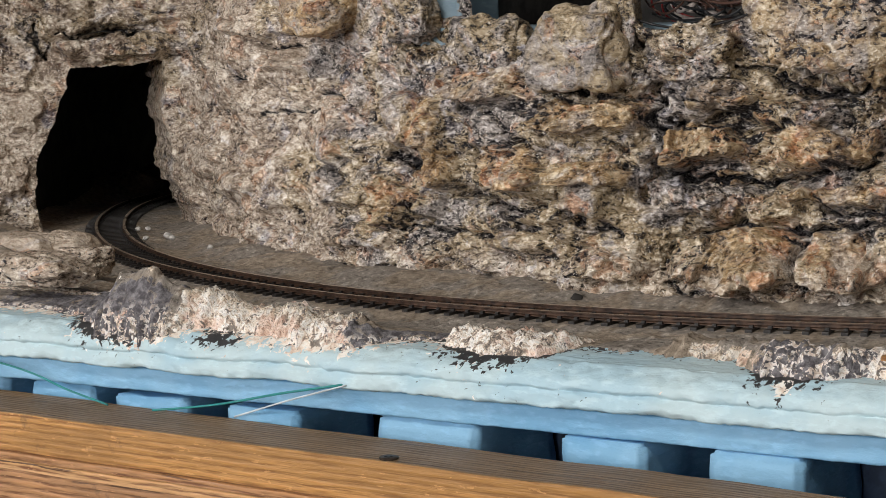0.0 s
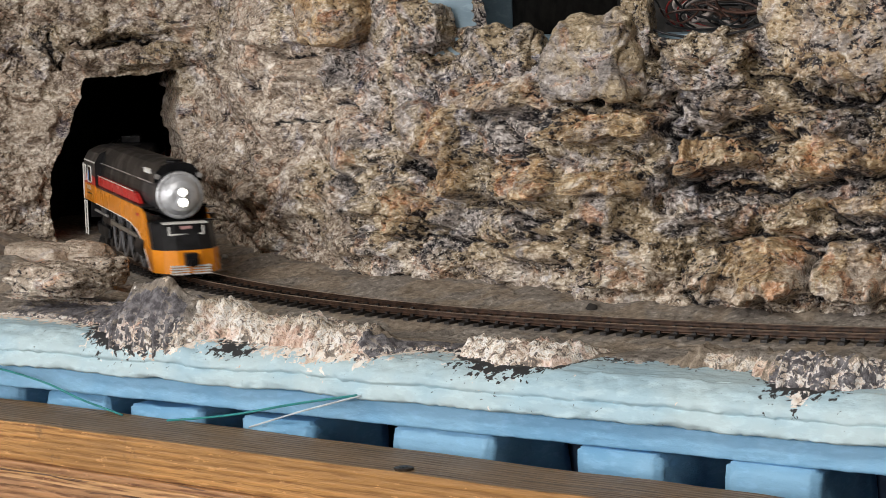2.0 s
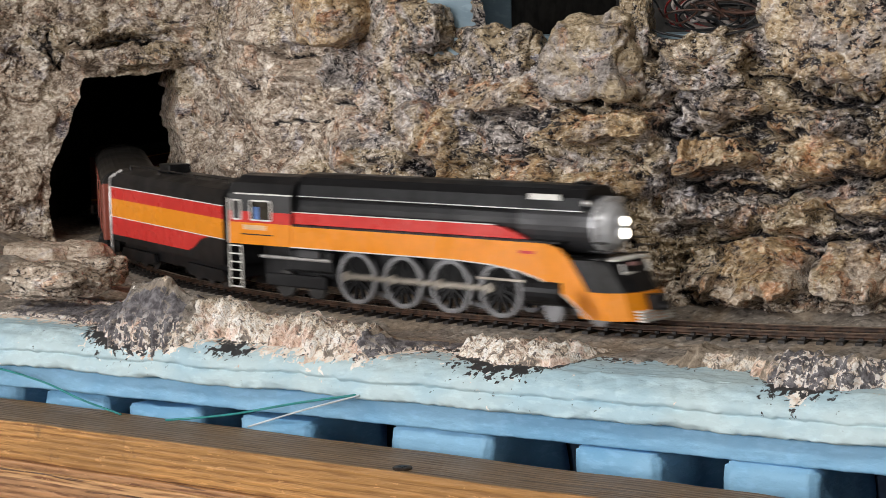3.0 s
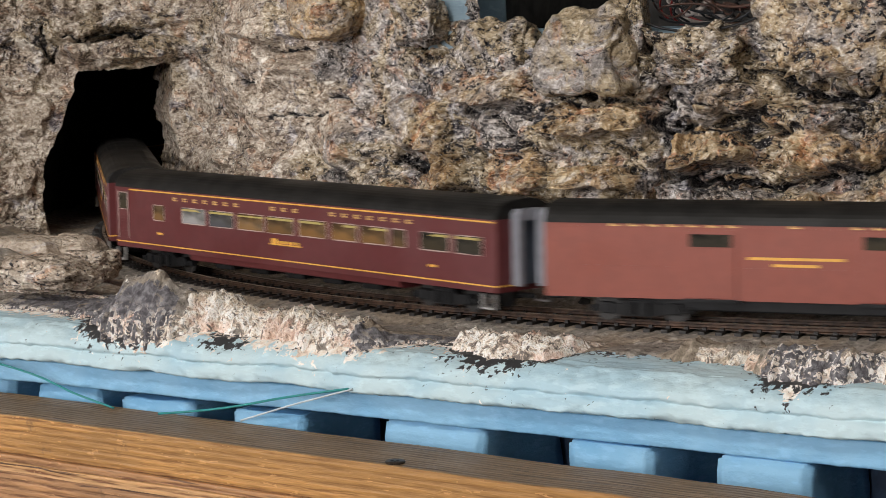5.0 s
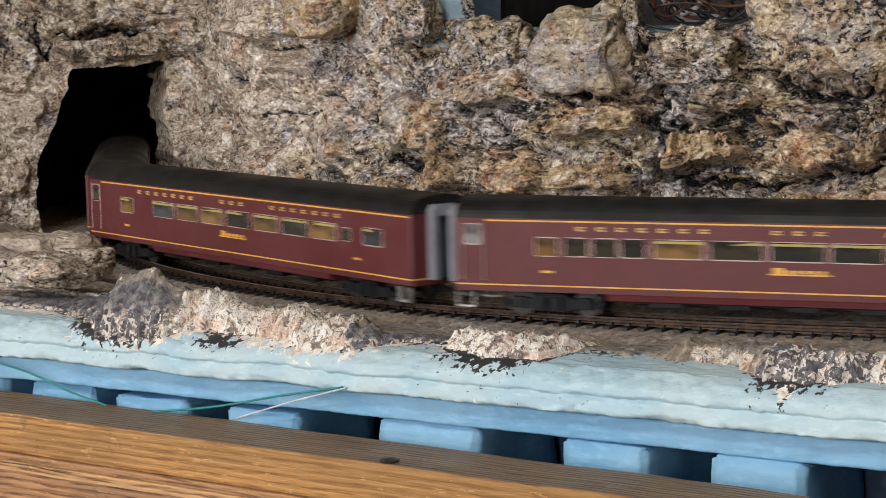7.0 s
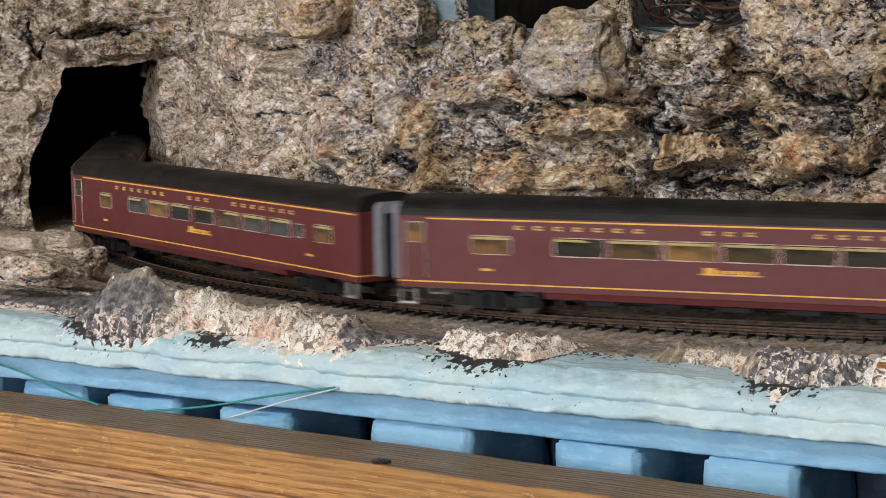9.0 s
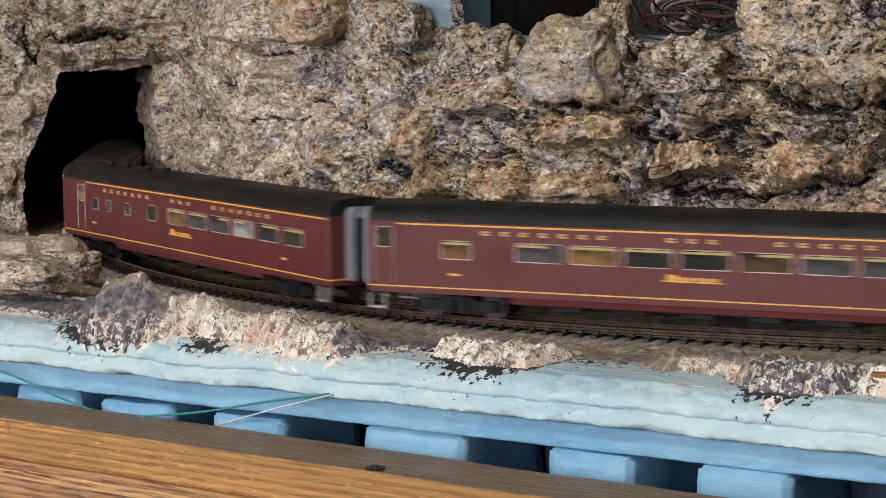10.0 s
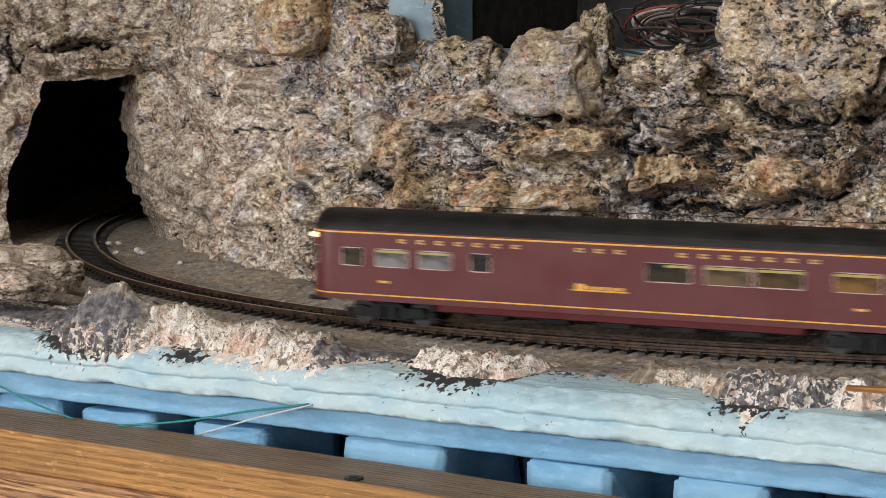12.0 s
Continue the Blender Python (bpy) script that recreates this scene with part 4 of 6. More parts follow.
def build_ground():
    e = np.concatenate([np.arange(-0.75, -0.30, 0.008), np.arange(-0.30, 0.24, 0.0008), np.arange(0.24, 3.4, 0.02)])
    q = np.concatenate([np.arange(-0.0040, 0.05, 0.0009), np.arange(0.05, 0.30, 0.0026), np.arange(0.30, 0.62, 0.01)])
    Eg, Q = np.meshgrid(e, q + 0.004)
    hem = hem_at(Eg)
    back = Q
    Q = Q + hem * (1 - step(0.10, 0.30, Q))
    X, Y = edge_frame(Eg, Q)
    # distance to the track's line, positive on its outer, nearer side
    ts = np.arange(-0.5, 0.7, 0.01)
    px, py = np.interp(ts, S, TX), np.interp(ts, S, TY)
    ha = np.interp(ts, S, HEAD)
    far = np.full(X.shape, 9.0)
    side = np.zeros(X.shape)
    for x, y, h in zip(px, py, ha):
        dd = np.hypot(X - x, Y - y)
        m = dd < far
        far = np.where(m, dd, far)
        side = np.where(m, (X - x) * math.sin(h) - (Y - y) * math.cos(h), side)
    bed = 1 - step(0.016, 0.026, far)
    z = -0.0052 + 0.0012 * bed + (1 - bed) * (0.0016 * fbm(X * 60, Y * 60, 0, 4, 3) + 0.0005 * fbm(X * 400, Y * 400, 0, 2, 8))
    z = z + (1 - bed) * 0.014 * step(0.03, 0.10, far) * (side > 0) * step(-0.10, -0.2, X) * step(0.05, 0.10, Q) * (1 + 0.5 * fbm(X * 50, Y * 50, 1, 3, 6))
    z = z + (1 - bed) * 0.004 * step(0.03, 0.06, far) * (side < 0)
    wob = 0.003 * fbm(Eg * 60, Q * 40, 0, 3, 15)
    sheet = np.interp(Q, FOAM_Q, FOAM_Z) + 0.0007 - 0.05 * np.maximum(Q - 0.030, 0)
    z = np.where(far < 0.024, z, np.maximum(z, sheet))
    crest_q = np.maximum(0.012, hem + 0.009) + 0.016 * step(-0.175, -0.20, Eg)
    high = np.interp(Eg + 0.003 * fbm(Eg * 120, Q * 120, 1, 3, 16), RIDGE_E, RIDGE_H) - 0.195 * crest_q
    height = 0.74 * np.maximum(high + 0.0052, 0)
    rise = np.clip((back + wob * 0.4) / (crest_q - hem), 0, 1) ** 0.85
    fall = 1 - step(0.003, 0.020, Q + wob - crest_q)
    lump = height * rise * fall
    z = z + lump * (1 - bed * 0.95) * (1 + 0.15 * fbm(Eg * 110, Q * 110, 2, 3, 21))
    soft_part = np.maximum(step(-0.146, -0.156, Eg), step(0.082, 0.09, Eg))
    z = z + (1 - bed) * step(0.001, 0.004, lump) * (1 - 0.65 * soft_part) * (0.0012 * ridged(Eg * 230, Q * 190, 3, 3, 25) + 0.0007 * ridged(Eg * 520, Q * 520, 3, 2, 26))
    lip = 1 - step(0.0, 0.0016, back)
    z = z * (1 - lip) + lip * (np.interp(Q, FOAM_Q, FOAM_Z) - 0.0006)
    level = rise * (Q < crest_q + 0.004)
    cream = step(-0.150, -0.138, Eg) * (1 - step(0.038, 0.044, Eg)) * (1 - step(-0.058, -0.053, Eg) * (1 - step(-0.016, -0.012, Eg)))
    plaster = 0.9 * cream * step(0.03, 0.2, back / 0.01) * (1 - step(0.006, 0.014, Q - crest_q))
    plaster = np.maximum(plaster, 0.62 * np.exp(-(back / 0.0035) ** 2) * (Eg < 0.04))
    plaster = np.maximum(plaster, 0.58 * step(0.082, 0.088, Eg) * (1 - step(0.118, 0.128, Eg)) * (1 - step(0.004, 0.012, back)))
    plaster = np.maximum(plaster, 0.56 * step(0.120, 0.126, Eg) * (1 - step(0.005, 0.011, back)))
    plaster = np.maximum(plaster, 0.95 * np.exp(-((Eg - 0.163) / 0.012) ** 2) * (1 - step(0.006, 0.012, back)))
    plaster = np.maximum(plaster, 0.85 * np.exp(-((Eg + 0.160) / 0.020) ** 2) * step(0.014, 0.020, z))
    plaster = np.maximum(plaster, 0.66 * step(-0.165, -0.185, Eg) * step(0.85, 0.95, level) * (1 - step(0.05, 0.07, back)))
    tan = np.maximum(step(0.55, 0.95, level) * step(-0.155, -0.14, Eg) * (1 - step(-0.03, -0.02, Eg)) * 0.7, step(0.012, 0.018, z) * step(-0.135, -0.15, Eg))
    tan = np.maximum(tan, 0.6 * step(0.08, 0.086, Eg) * (1 - step(0.120, 0.130, Eg)))
    slate = 0.66 * step(-0.140, -0.150, Eg) * (1 - step(0.035, 0.055, back)) * (1 - step(0.85, 1.0, level)) * (1 - step(0.013, 0.018, z)) * step(-0.30, -0.245, Eg)
    slate = slate + 0.62 * step(-0.060, -0.056, Eg) * (1 - step(-0.018, -0.014, Eg)) * (1 - step(0.010, 0.014, back))
    slate = slate + 0.58 * step(0.114, 0.124, Eg) * (1 - step(0.158, 0.170, Eg)) * (1 - step(0.012, 0.018, back)) + 0.03
    slate = slate - 0.10 * np.exp(-(back / 0.004) ** 2) * (np.abs(Eg - 0.14) > 0.03)
    ob = grid_mesh("ground", np.stack([X, Y, z], -1), GROUND, None, {"plaster": plaster, "slate": slate, "tan": tan, "rim": np.maximum(np.exp(-(back / 0.0042) ** 2), 1.0 * (Eg > 0.1))})
    tagged(ob, "grey-brown painted plaster ground with chipped pale ridge along its edge", "ground", kind="structure")


build_ground()


def foam_strip(name, profile, material, label, rough, attrs):
    """A foam board's front: a profile of (q, z) drawn along the edge and roughened."""
    e = np.concatenate([np.arange(-0.75, -0.27, 0.01), np.arange(-0.27, 0.22, 0.0009), np.arange(0.22, 3.4, 0.04)])
    fine = []
    for (q0, z0), (q1, z1) in zip(profile, profile[1:]):
        n = max(2, int(math.hypot(q1 - q0, z1 - z0) / 0.0009)) if abs(q1 - q0) < 0.05 else 3
        fine += [(q0 + (q1 - q0) * k / n, z0 + (z1 - z0) * k / n) for k in range(n)]
    fine.append(profile[-1])
    fine = np.array(fine)
    for _ in range(1):
        fine[1:-1] = (fine[:-2] + 2 * fine[1:-1] + fine[2:]) / 4
    Eg, K = np.meshgrid(e, np.arange(len(fine)))
    Q, Z = fine[K, 0], fine[K, 1]
    Q = Q + rough * (0.40 * fbm(Eg * 26, Z * 60, 0, 3, 4) + 0.42 * fbm(Eg * 190, Z * 300, 5, 3, 14) + 0.34 * ridged(Eg * 70, Z * 330, 6, 3, 18)) * (np.abs(Q) < 0.008)
    Z = Z + rough * (0.32 * fbm(Eg * 45, 0, 9, 3, 24) + 0.30 * fbm(Eg * 240, Q * 200, 9, 3, 27)) * (np.abs(Q) < 0.008) + 0.0003 * rough / 0.0015 * ridged(Eg * 60, Q * 200, 4, 3, 44) * (Q < 0.036)
    X, Y = edge_frame(Eg, Q)
    return tagged(grid_mesh(name, np.stack([X, Y, Z], -1), material, None, attrs(Eg, Q, Z) if attrs else None), label, "foam board", kind="structure")


def chips(Eg, Q, Z):
    """Where paint and plaster stick to the foam, thinning out from the hem."""
    d = np.maximum(hem_at(Eg) - Q, 0) + 1.5 * np.maximum(-0.0095 - Z, 0)
    near = np.exp(-d / 0.0045)
    plaster = 0.08 + 0.58 * np.exp(-d / 0.009) * step(0.05, -0.02, Eg) + 0.24 * near
    plaster = np.maximum(plaster, 0.8 * np.exp(-((Eg - 0.137) / 0.005) ** 2) * np.exp(-((Z + 0.0085) / 0.004) ** 2))
    slate = 0.04 + 0.30 * near + 0.80 * np.exp(-d / 0.011) * (np.exp(-((Eg - 0.008) / 0.040) ** 2) + np.exp(-((Eg + 0.185) / 0.030) ** 2) + np.exp(-((Eg - 0.135) / 0.014) ** 2))
    slate = slate + 0.60 * np.exp(-((Eg + 0.119) / 0.013) ** 4) * np.exp(-((Z + 0.0092) / 0.003) ** 2)
    return {"plaster": plaster, "slate": slate}


foam_strip("foam_top", [(0.20, -0.0150), (0.046, -0.0120), (0.034, -0.0052), (0.024, -0.0059), (0.015, -0.00655), (0.006, -0.0072), (0.0, -0.0105), (-0.0024, -0.0130), (-0.0032, -0.0160), (-0.0012, -0.0167), (-0.0028, -0.0175), (-0.0040, -0.0196), (-0.0044, -0.0222), (-0.0036, -0.0233), (0.0030, -0.0235), (0.20, -0.0235)], FOAM, "pale blue-green foam board edge, carved and flecked with paint", 0.0014, chips)
foam_strip("foam_base", [(0.20, -0.0240), (0.0040, -0.0240), (0.0030, -0.0246), (0.0030, -0.0338), (0.0040, -0.0344), (0.20, -0.0344)], FOAM_BLUE, "sky-blue insulation foam board under the scenery", 0.0005, None)

# ---- the timber rail and foam blocks in front of the boards; e runs along the timber ----
PX, PY, PHEAD = 0.0, 0.811, math.atan(-0.718)
FRONT = pose(PX, PY, 0, 0, 0, math.degrees(PHEAD))


def in_front(ob):
    ob.matrix_world = FRONT
    return ob


def timber_mesh(x0, x1, y0, y1, z0, z1, bevel, step_len=0.02, taper=0.0):
    """A board with slightly uneven, rounded edges."""
    n = int((x1 - x0) / step_len)
    corner = [(y0 + bevel, z1), (y1 - bevel, z1), (y1, z1 - bevel), (y1, z0), (y0, z0), (y0, z1 - bevel), (y0 + bevel * 0.3, z1 - bevel * 0.3)]
    bm = bmesh.new()
    rows = []
    for k in range(n + 1):
        x = x0 + (x1 - x0) * k / n
        wob = 0.0005 * float(fbm(np.array(x * 25), 0, 0, 3, 3))
        rows.append([bm.verts.new((x, y + wob + (taper * x if y > 0 else 0.0), z + 0.4 * wob)) for y, z in corner])
    for r0, r1 in zip(rows, rows[1:]):
        for k in range(len(corner)):
            j = (k + 1) % len(corner)
            bm.faces.new((r0[k], r0[j], r1[j], r1[k]))
    bm.faces.new(rows[0]), bm.faces.new(list(reversed(rows[-1])))
    bmesh.ops.recalc_face_normals(bm, faces=bm.faces)
    return bm


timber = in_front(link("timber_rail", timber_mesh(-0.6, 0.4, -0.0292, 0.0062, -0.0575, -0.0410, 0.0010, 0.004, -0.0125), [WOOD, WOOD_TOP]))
# upward faces take the pine that has shade in its colour
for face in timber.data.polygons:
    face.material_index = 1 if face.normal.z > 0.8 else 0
tagged(timber, "varnished orange-brown pine rail along the layout's edge", "timber rail", kind="structure")
ply = in_front(tagged(new("plywood_board"), "plywood board with striped layered edge under the pine rail", "plywood", kind="structure"))
for top_z, low_z, out, wood in ((-0.0577, -0.0606, 0.0006, PLY_BROWN), (-0.0608, -0.0648, 0.0016, PLY), (-0.0650, -0.0680, 0.0009, PLY_BROWN), (-0.0682, -0.1150, 0.0002, PLY_BROWN)):
    part("ply_layer", timber_mesh(-0.6, 0.4, -0.0306 - out, -0.002, low_z, top_z, 0.0006, 0.004), wood, ply)

# blocks: start and end along the timber, front setback, depth, top height
BLOCKS = [(-0.330, -0.262, 0.016, 0.05, -0.0346), (-0.258, -0.243, 0.036, 0.05, -0.0346), (-0.2395, -0.2030, 0.0115, 0.030, -0.0352), (-0.1873, -0.1499, 0.0110, 0.055, -0.0369), (-0.1246, -0.0880, 0.0105, 0.055, -0.0368), (-0.0490, -0.0020, 0.0165, 0.055, -0.0348), (0.0368, 0.0730, 0.0180, 0.055, -0.0348), (0.0985, 0.1335, 0.0190, 0.055, -0.0348), (0.20, 0.24, 0.020, 0.05, -0.0349)]


def foam_block(x0, x1, y0, depth, top):
    bm = boxed(x0, x1, y0, y0 + depth, -0.095, top)
    bmesh.ops.subdivide_edges(bm, edges=bm.edges[:], cuts=9, use_grid_fill=True)
    bmesh.ops.bevel(bm, geom=[e for e in bm.edges if e.calc_face_angle(0) > 1], offset=0.0012, segments=2, affect="EDGES")
    for v in bm.verts:
        k = noise.noise(v.co * 90) * 0.0012 + noise.noise(v.co * 26 + Vector((x0 * 40, 0, 0))) * 0.0022
        v.co += Vector((k, k, 0.3 * k if v.co.z > top - 0.004 else k))
        v.co.z = min(v.co.z, -0.0346)
    return tagged(in_front(link("foam_block", bm, FOAM_BLUE, smooth=True)), "rough-cut block of blue foam supporting the foam board", "foam block", group="foam blocks under the board")


for blk in BLOCKS:
    foam_block(*blk)
# added sheet closes the gaps; its dark colour carries their shade
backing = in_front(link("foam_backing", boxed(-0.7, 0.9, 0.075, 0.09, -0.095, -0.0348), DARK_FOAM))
tagged(backing, "blue foam sheet deep under the boards, darkened for shade", "foam board", kind="structure")
base = link("benchwork", boxed(-0.9, 3.4, 0.60, 4.2, -0.125, -0.096), FLOOR_PAINT)
tagged(base, "plain brown bench top that carries the layout", "bench", kind="structure")


def build_track():
    """Two rails on black ties, along the line."""
    for side, name in ((0.0082, "inner"), (-0.0082, "outer")):
        outline = [(-0.0013, -0.0026), (0.0013, -0.0026), (0.0013, -0.0022), (0.0004, -0.0018), (0.0004, -0.0009), (0.0008, -0.0006), (0.0008, 0.0), (-0.0008, 0.0), (-0.0008, -0.0006), (-0.0004, -0.0009), (-0.0004, -0.0018), (-0.0013, -0.0022)]
        s = np.concatenate([np.arange(-4.0, -0.9, 0.05), np.arange(-0.9, 0.62, 0.008), np.arange(0.65, 3.4, 0.1)])
        bm = bmesh.new()
        rows = []
        for v in s:
            row = []
            for o, z in outline:
                x, y, _ = track(v, side + o)
                row.append(bm.verts.new((x, y, z)))
            rows.append(row)
        for r0, r1 in zip(rows, rows[1:]):
            for k in range(len(outline)):
                j = (k + 1) % len(outline)
                f = bm.faces.new((r0[k], r0[j], r1[j], r1[k]))
                f.material_index = 1 if k == 6 else 0
        bm.faces.new(rows[0]), bm.faces.new(list(reversed(rows[-1])))
        bmesh.ops.recalc_face_normals(bm, faces=bm.faces)
        tagged(link("rail", bm, [RAIL, RAIL_TOP]), "rusty brown model rail with a worn shiny head", "rail", group="rails of the track", kind="structure")


build_track()


def tie_mesh():
    bm = bmesh.new()
    box(bm, -0.0015, 0.0015, -0.0150, 0.0150, -0.0066, -0.0027, bevel=0.0003)
    for y in (-0.0100, -0.0064, 0.0064, 0.0100):
        box(bm, -0.0008, 0.0008, y - 0.0008, y + 0.0008, -0.0028, -0.0017)
    me = bpy.data.meshes.new("tie")
    bm.to_mesh(me)
    bm.free()
    me.materials.append(TIE)
    return me


def build_ties():
    """Black ties with rail clips; those in view are parts of one bed, the rest one mesh."""
    me = tie_mesh()
    bed = tagged(new("track_ties"), "row of black plastic ties under the model rails", "railway ties", kind="structure")
    s = -0.66
    gap = 0.00738
    while s < 0.62:
        x, y, a = track(s)
        ob = new("tie", me)
        ob.parent = bed
        ob.matrix_basis = pose(x, y, 0, 0, 0, math.degrees(a) + random.uniform(-1, 1))
        s += gap
    far = bmesh.new()
    for v in list(np.arange(-4.0, -0.67, gap * 2)) + list(np.arange(0.63, 3.3, gap * 2)):
        x, y, a = track(v)
        m = pose(x, y, 0, 0, 0, math.degrees(a))
        bmesh.ops.create_cube(far, size=1, matrix=m @ Matrix.LocRotScale((0, 0, -0.004), None, (0.0025, 0.0296, 0.0025)))
    tagged(link("far_ties", far, TIE), "black plastic ties out along the track", "railway ties", kind="stuff")


# ---- small things at the front ----
TEAL = plain("teal_insulation", (0.02, 0.24, 0.24), 0.4)
tagged(tube("wire", [(-0.2300, 0.978, -0.0235), (-0.2131, 0.9641, -0.0252), (-0.2013, 0.9559, -0.0267), (-0.1841, 0.9439, -0.0301), (-0.1674, 0.9322, -0.0355), (-0.1482, 0.9188, -0.0400)], 0.0005, TEAL), "thin teal wire hanging in front of the foam", "wire", group="wires at the front")
tagged(tube("wire", [(-0.1271, 0.9047, -0.0402), (-0.1114, 0.8938, -0.0375), (-0.0935, 0.8815, -0.0337), (-0.0687, 0.8644, -0.0270), (-0.0438, 0.8490, -0.0215)], 0.0005, TEAL), "thin teal wire hanging in front of the foam", "wire", group="wires at the front")
tagged(tube("wire", [(-0.0899, 0.8791, -0.0390), (-0.0689, 0.8645, -0.0307), (-0.0556, 0.8554, -0.0259), (-0.0422, 0.8480, -0.0215)], 0.0004, plain("pale_wire", (0.55, 0.62, 0.66), 0.4)), "thin white wire hanging in front of the foam", "wire", group="wires at the front")


def build_screw():
    screw = tagged(new("screw"), "dark rusty cross-head screw sunk in the pine rail", "screw")
    screw.matrix_world = pose(-0.0246, 0.7984, -0.0410)
    bm = lathe(bmesh.new(), [(-0.010, 0.0010), (-0.0012, 0.0014), (0.0002, 0.0037), (0.0008, 0.0038), (0.0011, 0.0034)], "Z", 24)
    part("head", bm, plain("rusty_steel", (0.055, 0.040, 0.030), 0.5, 0.5, vary=0.4, scale=600), screw)
    bm = bmesh.new()
    box(bm, -0.0017, 0.0017, -0.0004, 0.0004, 0.0008, 0.00125)
    box(bm, -0.0004, 0.0004, -0.0017, 0.0017, 0.0008, 0.00128)
    part("cross_slot", bm, BLACK, screw)


build_screw()


def stone(at, r, seed, material, label):
    bm = bmesh.new()
    bmesh.ops.create_icosphere(bm, subdivisions=3, radius=r)
    for v in bm.verts:
        v.co *= 1 + 0.35 * noise.noise(v.co * (0.9 / r) + Vector((seed, 0, 0)))
        v.co.z *= 0.75
    ob = link("stone", bm, material, smooth=True)
    ob.matrix_world = pose(*at, 0, 0, seed * 40)
    return tagged(ob, label, "stone", group="loose stones by the track")


CHALK = plain("chalky_plaster", (0.52, 0.50, 0.47), 0.85, vary=0.25, scale=400, bump=0.5)
for k, (x, y, r) in enumerate(((-0.1841, 1.2816, 0.0019), (-0.1782, 1.2802, 0.0017), (-0.1615, 1.2400, 0.0026), (-0.1573, 1.2274, 0.0020), (-0.1298, 1.1743, 0.0019), (-0.1725, 1.2279, 0.0018))):
    stone((x, y, -0.0020), r, k + 1, CHALK, "small white plaster crumb on the ground")
stone((0.0551, 0.9455, -0.0025), 0.0025, 9, CAVE, "small black crumb on the ground beside the track")
stick = link("wood_sliver", prism(bmesh.new(), [(-0.012, -0.0008), (0.006, -0.0012), (0.016, -0.0025), (0.020, 0.0006), (0.014, 0.0022), (0.004, 0.0010), (-0.012, 0.0006)], -0.0022, 0.0022), WOOD)
stick.matrix_world = pose(0.1575, 0.7265, 0.0045, 0, 0, -22)
tagged(stick, "small split sliver of orange wood on the plaster edge", "wood sliver")


# ---- the train ----
CAR, PITCH, PINS = 0.289, 0.2996, 0.104
HALF, ZU, ZL, EAVE = 0.0163, 0.0392, 0.0127, 0.0402
TRAIN = []
SPINNING = []
MESHES = {}


def shared(key, make, material):
    """One mesh for alike parts."""
    if key not in MESHES:
        bm = make()
        bm.normal_update()
        me = bpy.data.meshes.new(key[0])
        bm.to_mesh(me)
        bm.free()
        me.materials.append(material)
        MESHES[key] = me
    return MESHES[key]


def piece(name, me, parent, m, label=""):
    ob = new(name, me)
    ob.parent = parent
    ob.matrix_basis = m
    if label:
        ob["label"] = label
    return ob


def plan_outline(length, half, rear_round, corner=0.0012):
    """A vehicle's outline in plan, rounded at its corners and, for the last coach, at its tail."""
    pts = []
    for cx, cy, r, a0 in ((length / 2, half, corner, 0), (-length / 2, half, rear_round or corner, 90), (-length / 2, -half, rear_round or corner, 180), (length / 2, -half, corner, 270)):
        n = 10 if r > 0.004 else 3
        for k in range(n + 1):
            a = radians(a0 + 90 * k / n)
            pts.append((cx - math.copysign(r, cx) + r * math.cos(a), cy - math.copysign(r, cy) + r * math.sin(a)))
    return pts


def shell(rings):
    """Skin a list of closed rings, capped at both ends."""
    bm = bmesh.new()
    vs = [[bm.verts.new(p) for p in ring] for ring in rings]
    for r0, r1 in zip(vs, vs[1:]):
        for k in range(len(r0)):
            j = (k + 1) % len(r0)
            bm.faces.new((r0[k], r0[j], r1[j], r1[k]))
    bm.faces.new(list(reversed(vs[0]))), bm.faces.new(vs[-1])
    bmesh.ops.recalc_face_normals(bm, faces=bm.faces)
    return bm


def car_body(length, half, rear, z0, z1):
    o = plan_outline(length, half, rear)
    return shell([[(x, y, z) for x, y in o] for z in (z0, z1)])


def car_roof(length, half, rear, z0, rise):
    rings = []
    for k in range(9):
        a = k / 8 * math.pi / 2
        w = half * math.cos(a) ** 0.72 if k < 8 else 0.0012
        inset = (half - w) * (0.9 if rear else 0.12)
        o = plan_outline(length - 0.0004, half, rear)
        rings.append([(x * (1 - inset * 0.10 / length) + (inset * 0.35 if rear and x < 0 else 0.0), y * w / half, z0 + rise * math.sin(a)) for x, y in o])
    return shell(rings)


def ring_frame(w, h, t, d):
    """A thin rounded window frame in the x-z plane, standing d proud."""
    def loop(w, h, r):
        pts = []
        for cx, cz, a0 in ((1, 1, 0), (-1, 1, 90), (-1, -1, 180), (1, -1, 270)):
            for k in range(4):
                a = radians(a0 + 30 * k)
                pts.append((cx * (w / 2 - r) + r * math.cos(a), cz * (h / 2 - r) + r * math.sin(a)))
        return pts
    bm = bmesh.new()
    out, inn = loop(w, h, 0.0011), loop(w - 2 * t, h - 2 * t, 0.0008)
    rows = [[bm.verts.new((x, y, z)) for x, z in l] for l, y in ((out, 0), (out, -d), (inn, -d), (inn, 0.0))]
    for r0, r1 in zip(rows, rows[1:]):
        for k in range(len(r0)):
            j = (k + 1) % len(r0)
            bm.faces.new((r0[k], r0[j], r1[j], r1[k]))
    bmesh.ops.recalc_face_normals(bm, faces=bm.faces)
    return bm


def pane_mesh(w, h):
    return box(bmesh.new(), -w / 2 + 0.0003, w / 2 - 0.0003, -0.00018, 0.0002, -h / 2 + 0.0003, h / 2 - 0.0003)


BLIND = plain("yellow_blind", (0.42, 0.33, 0.10), 0.6)
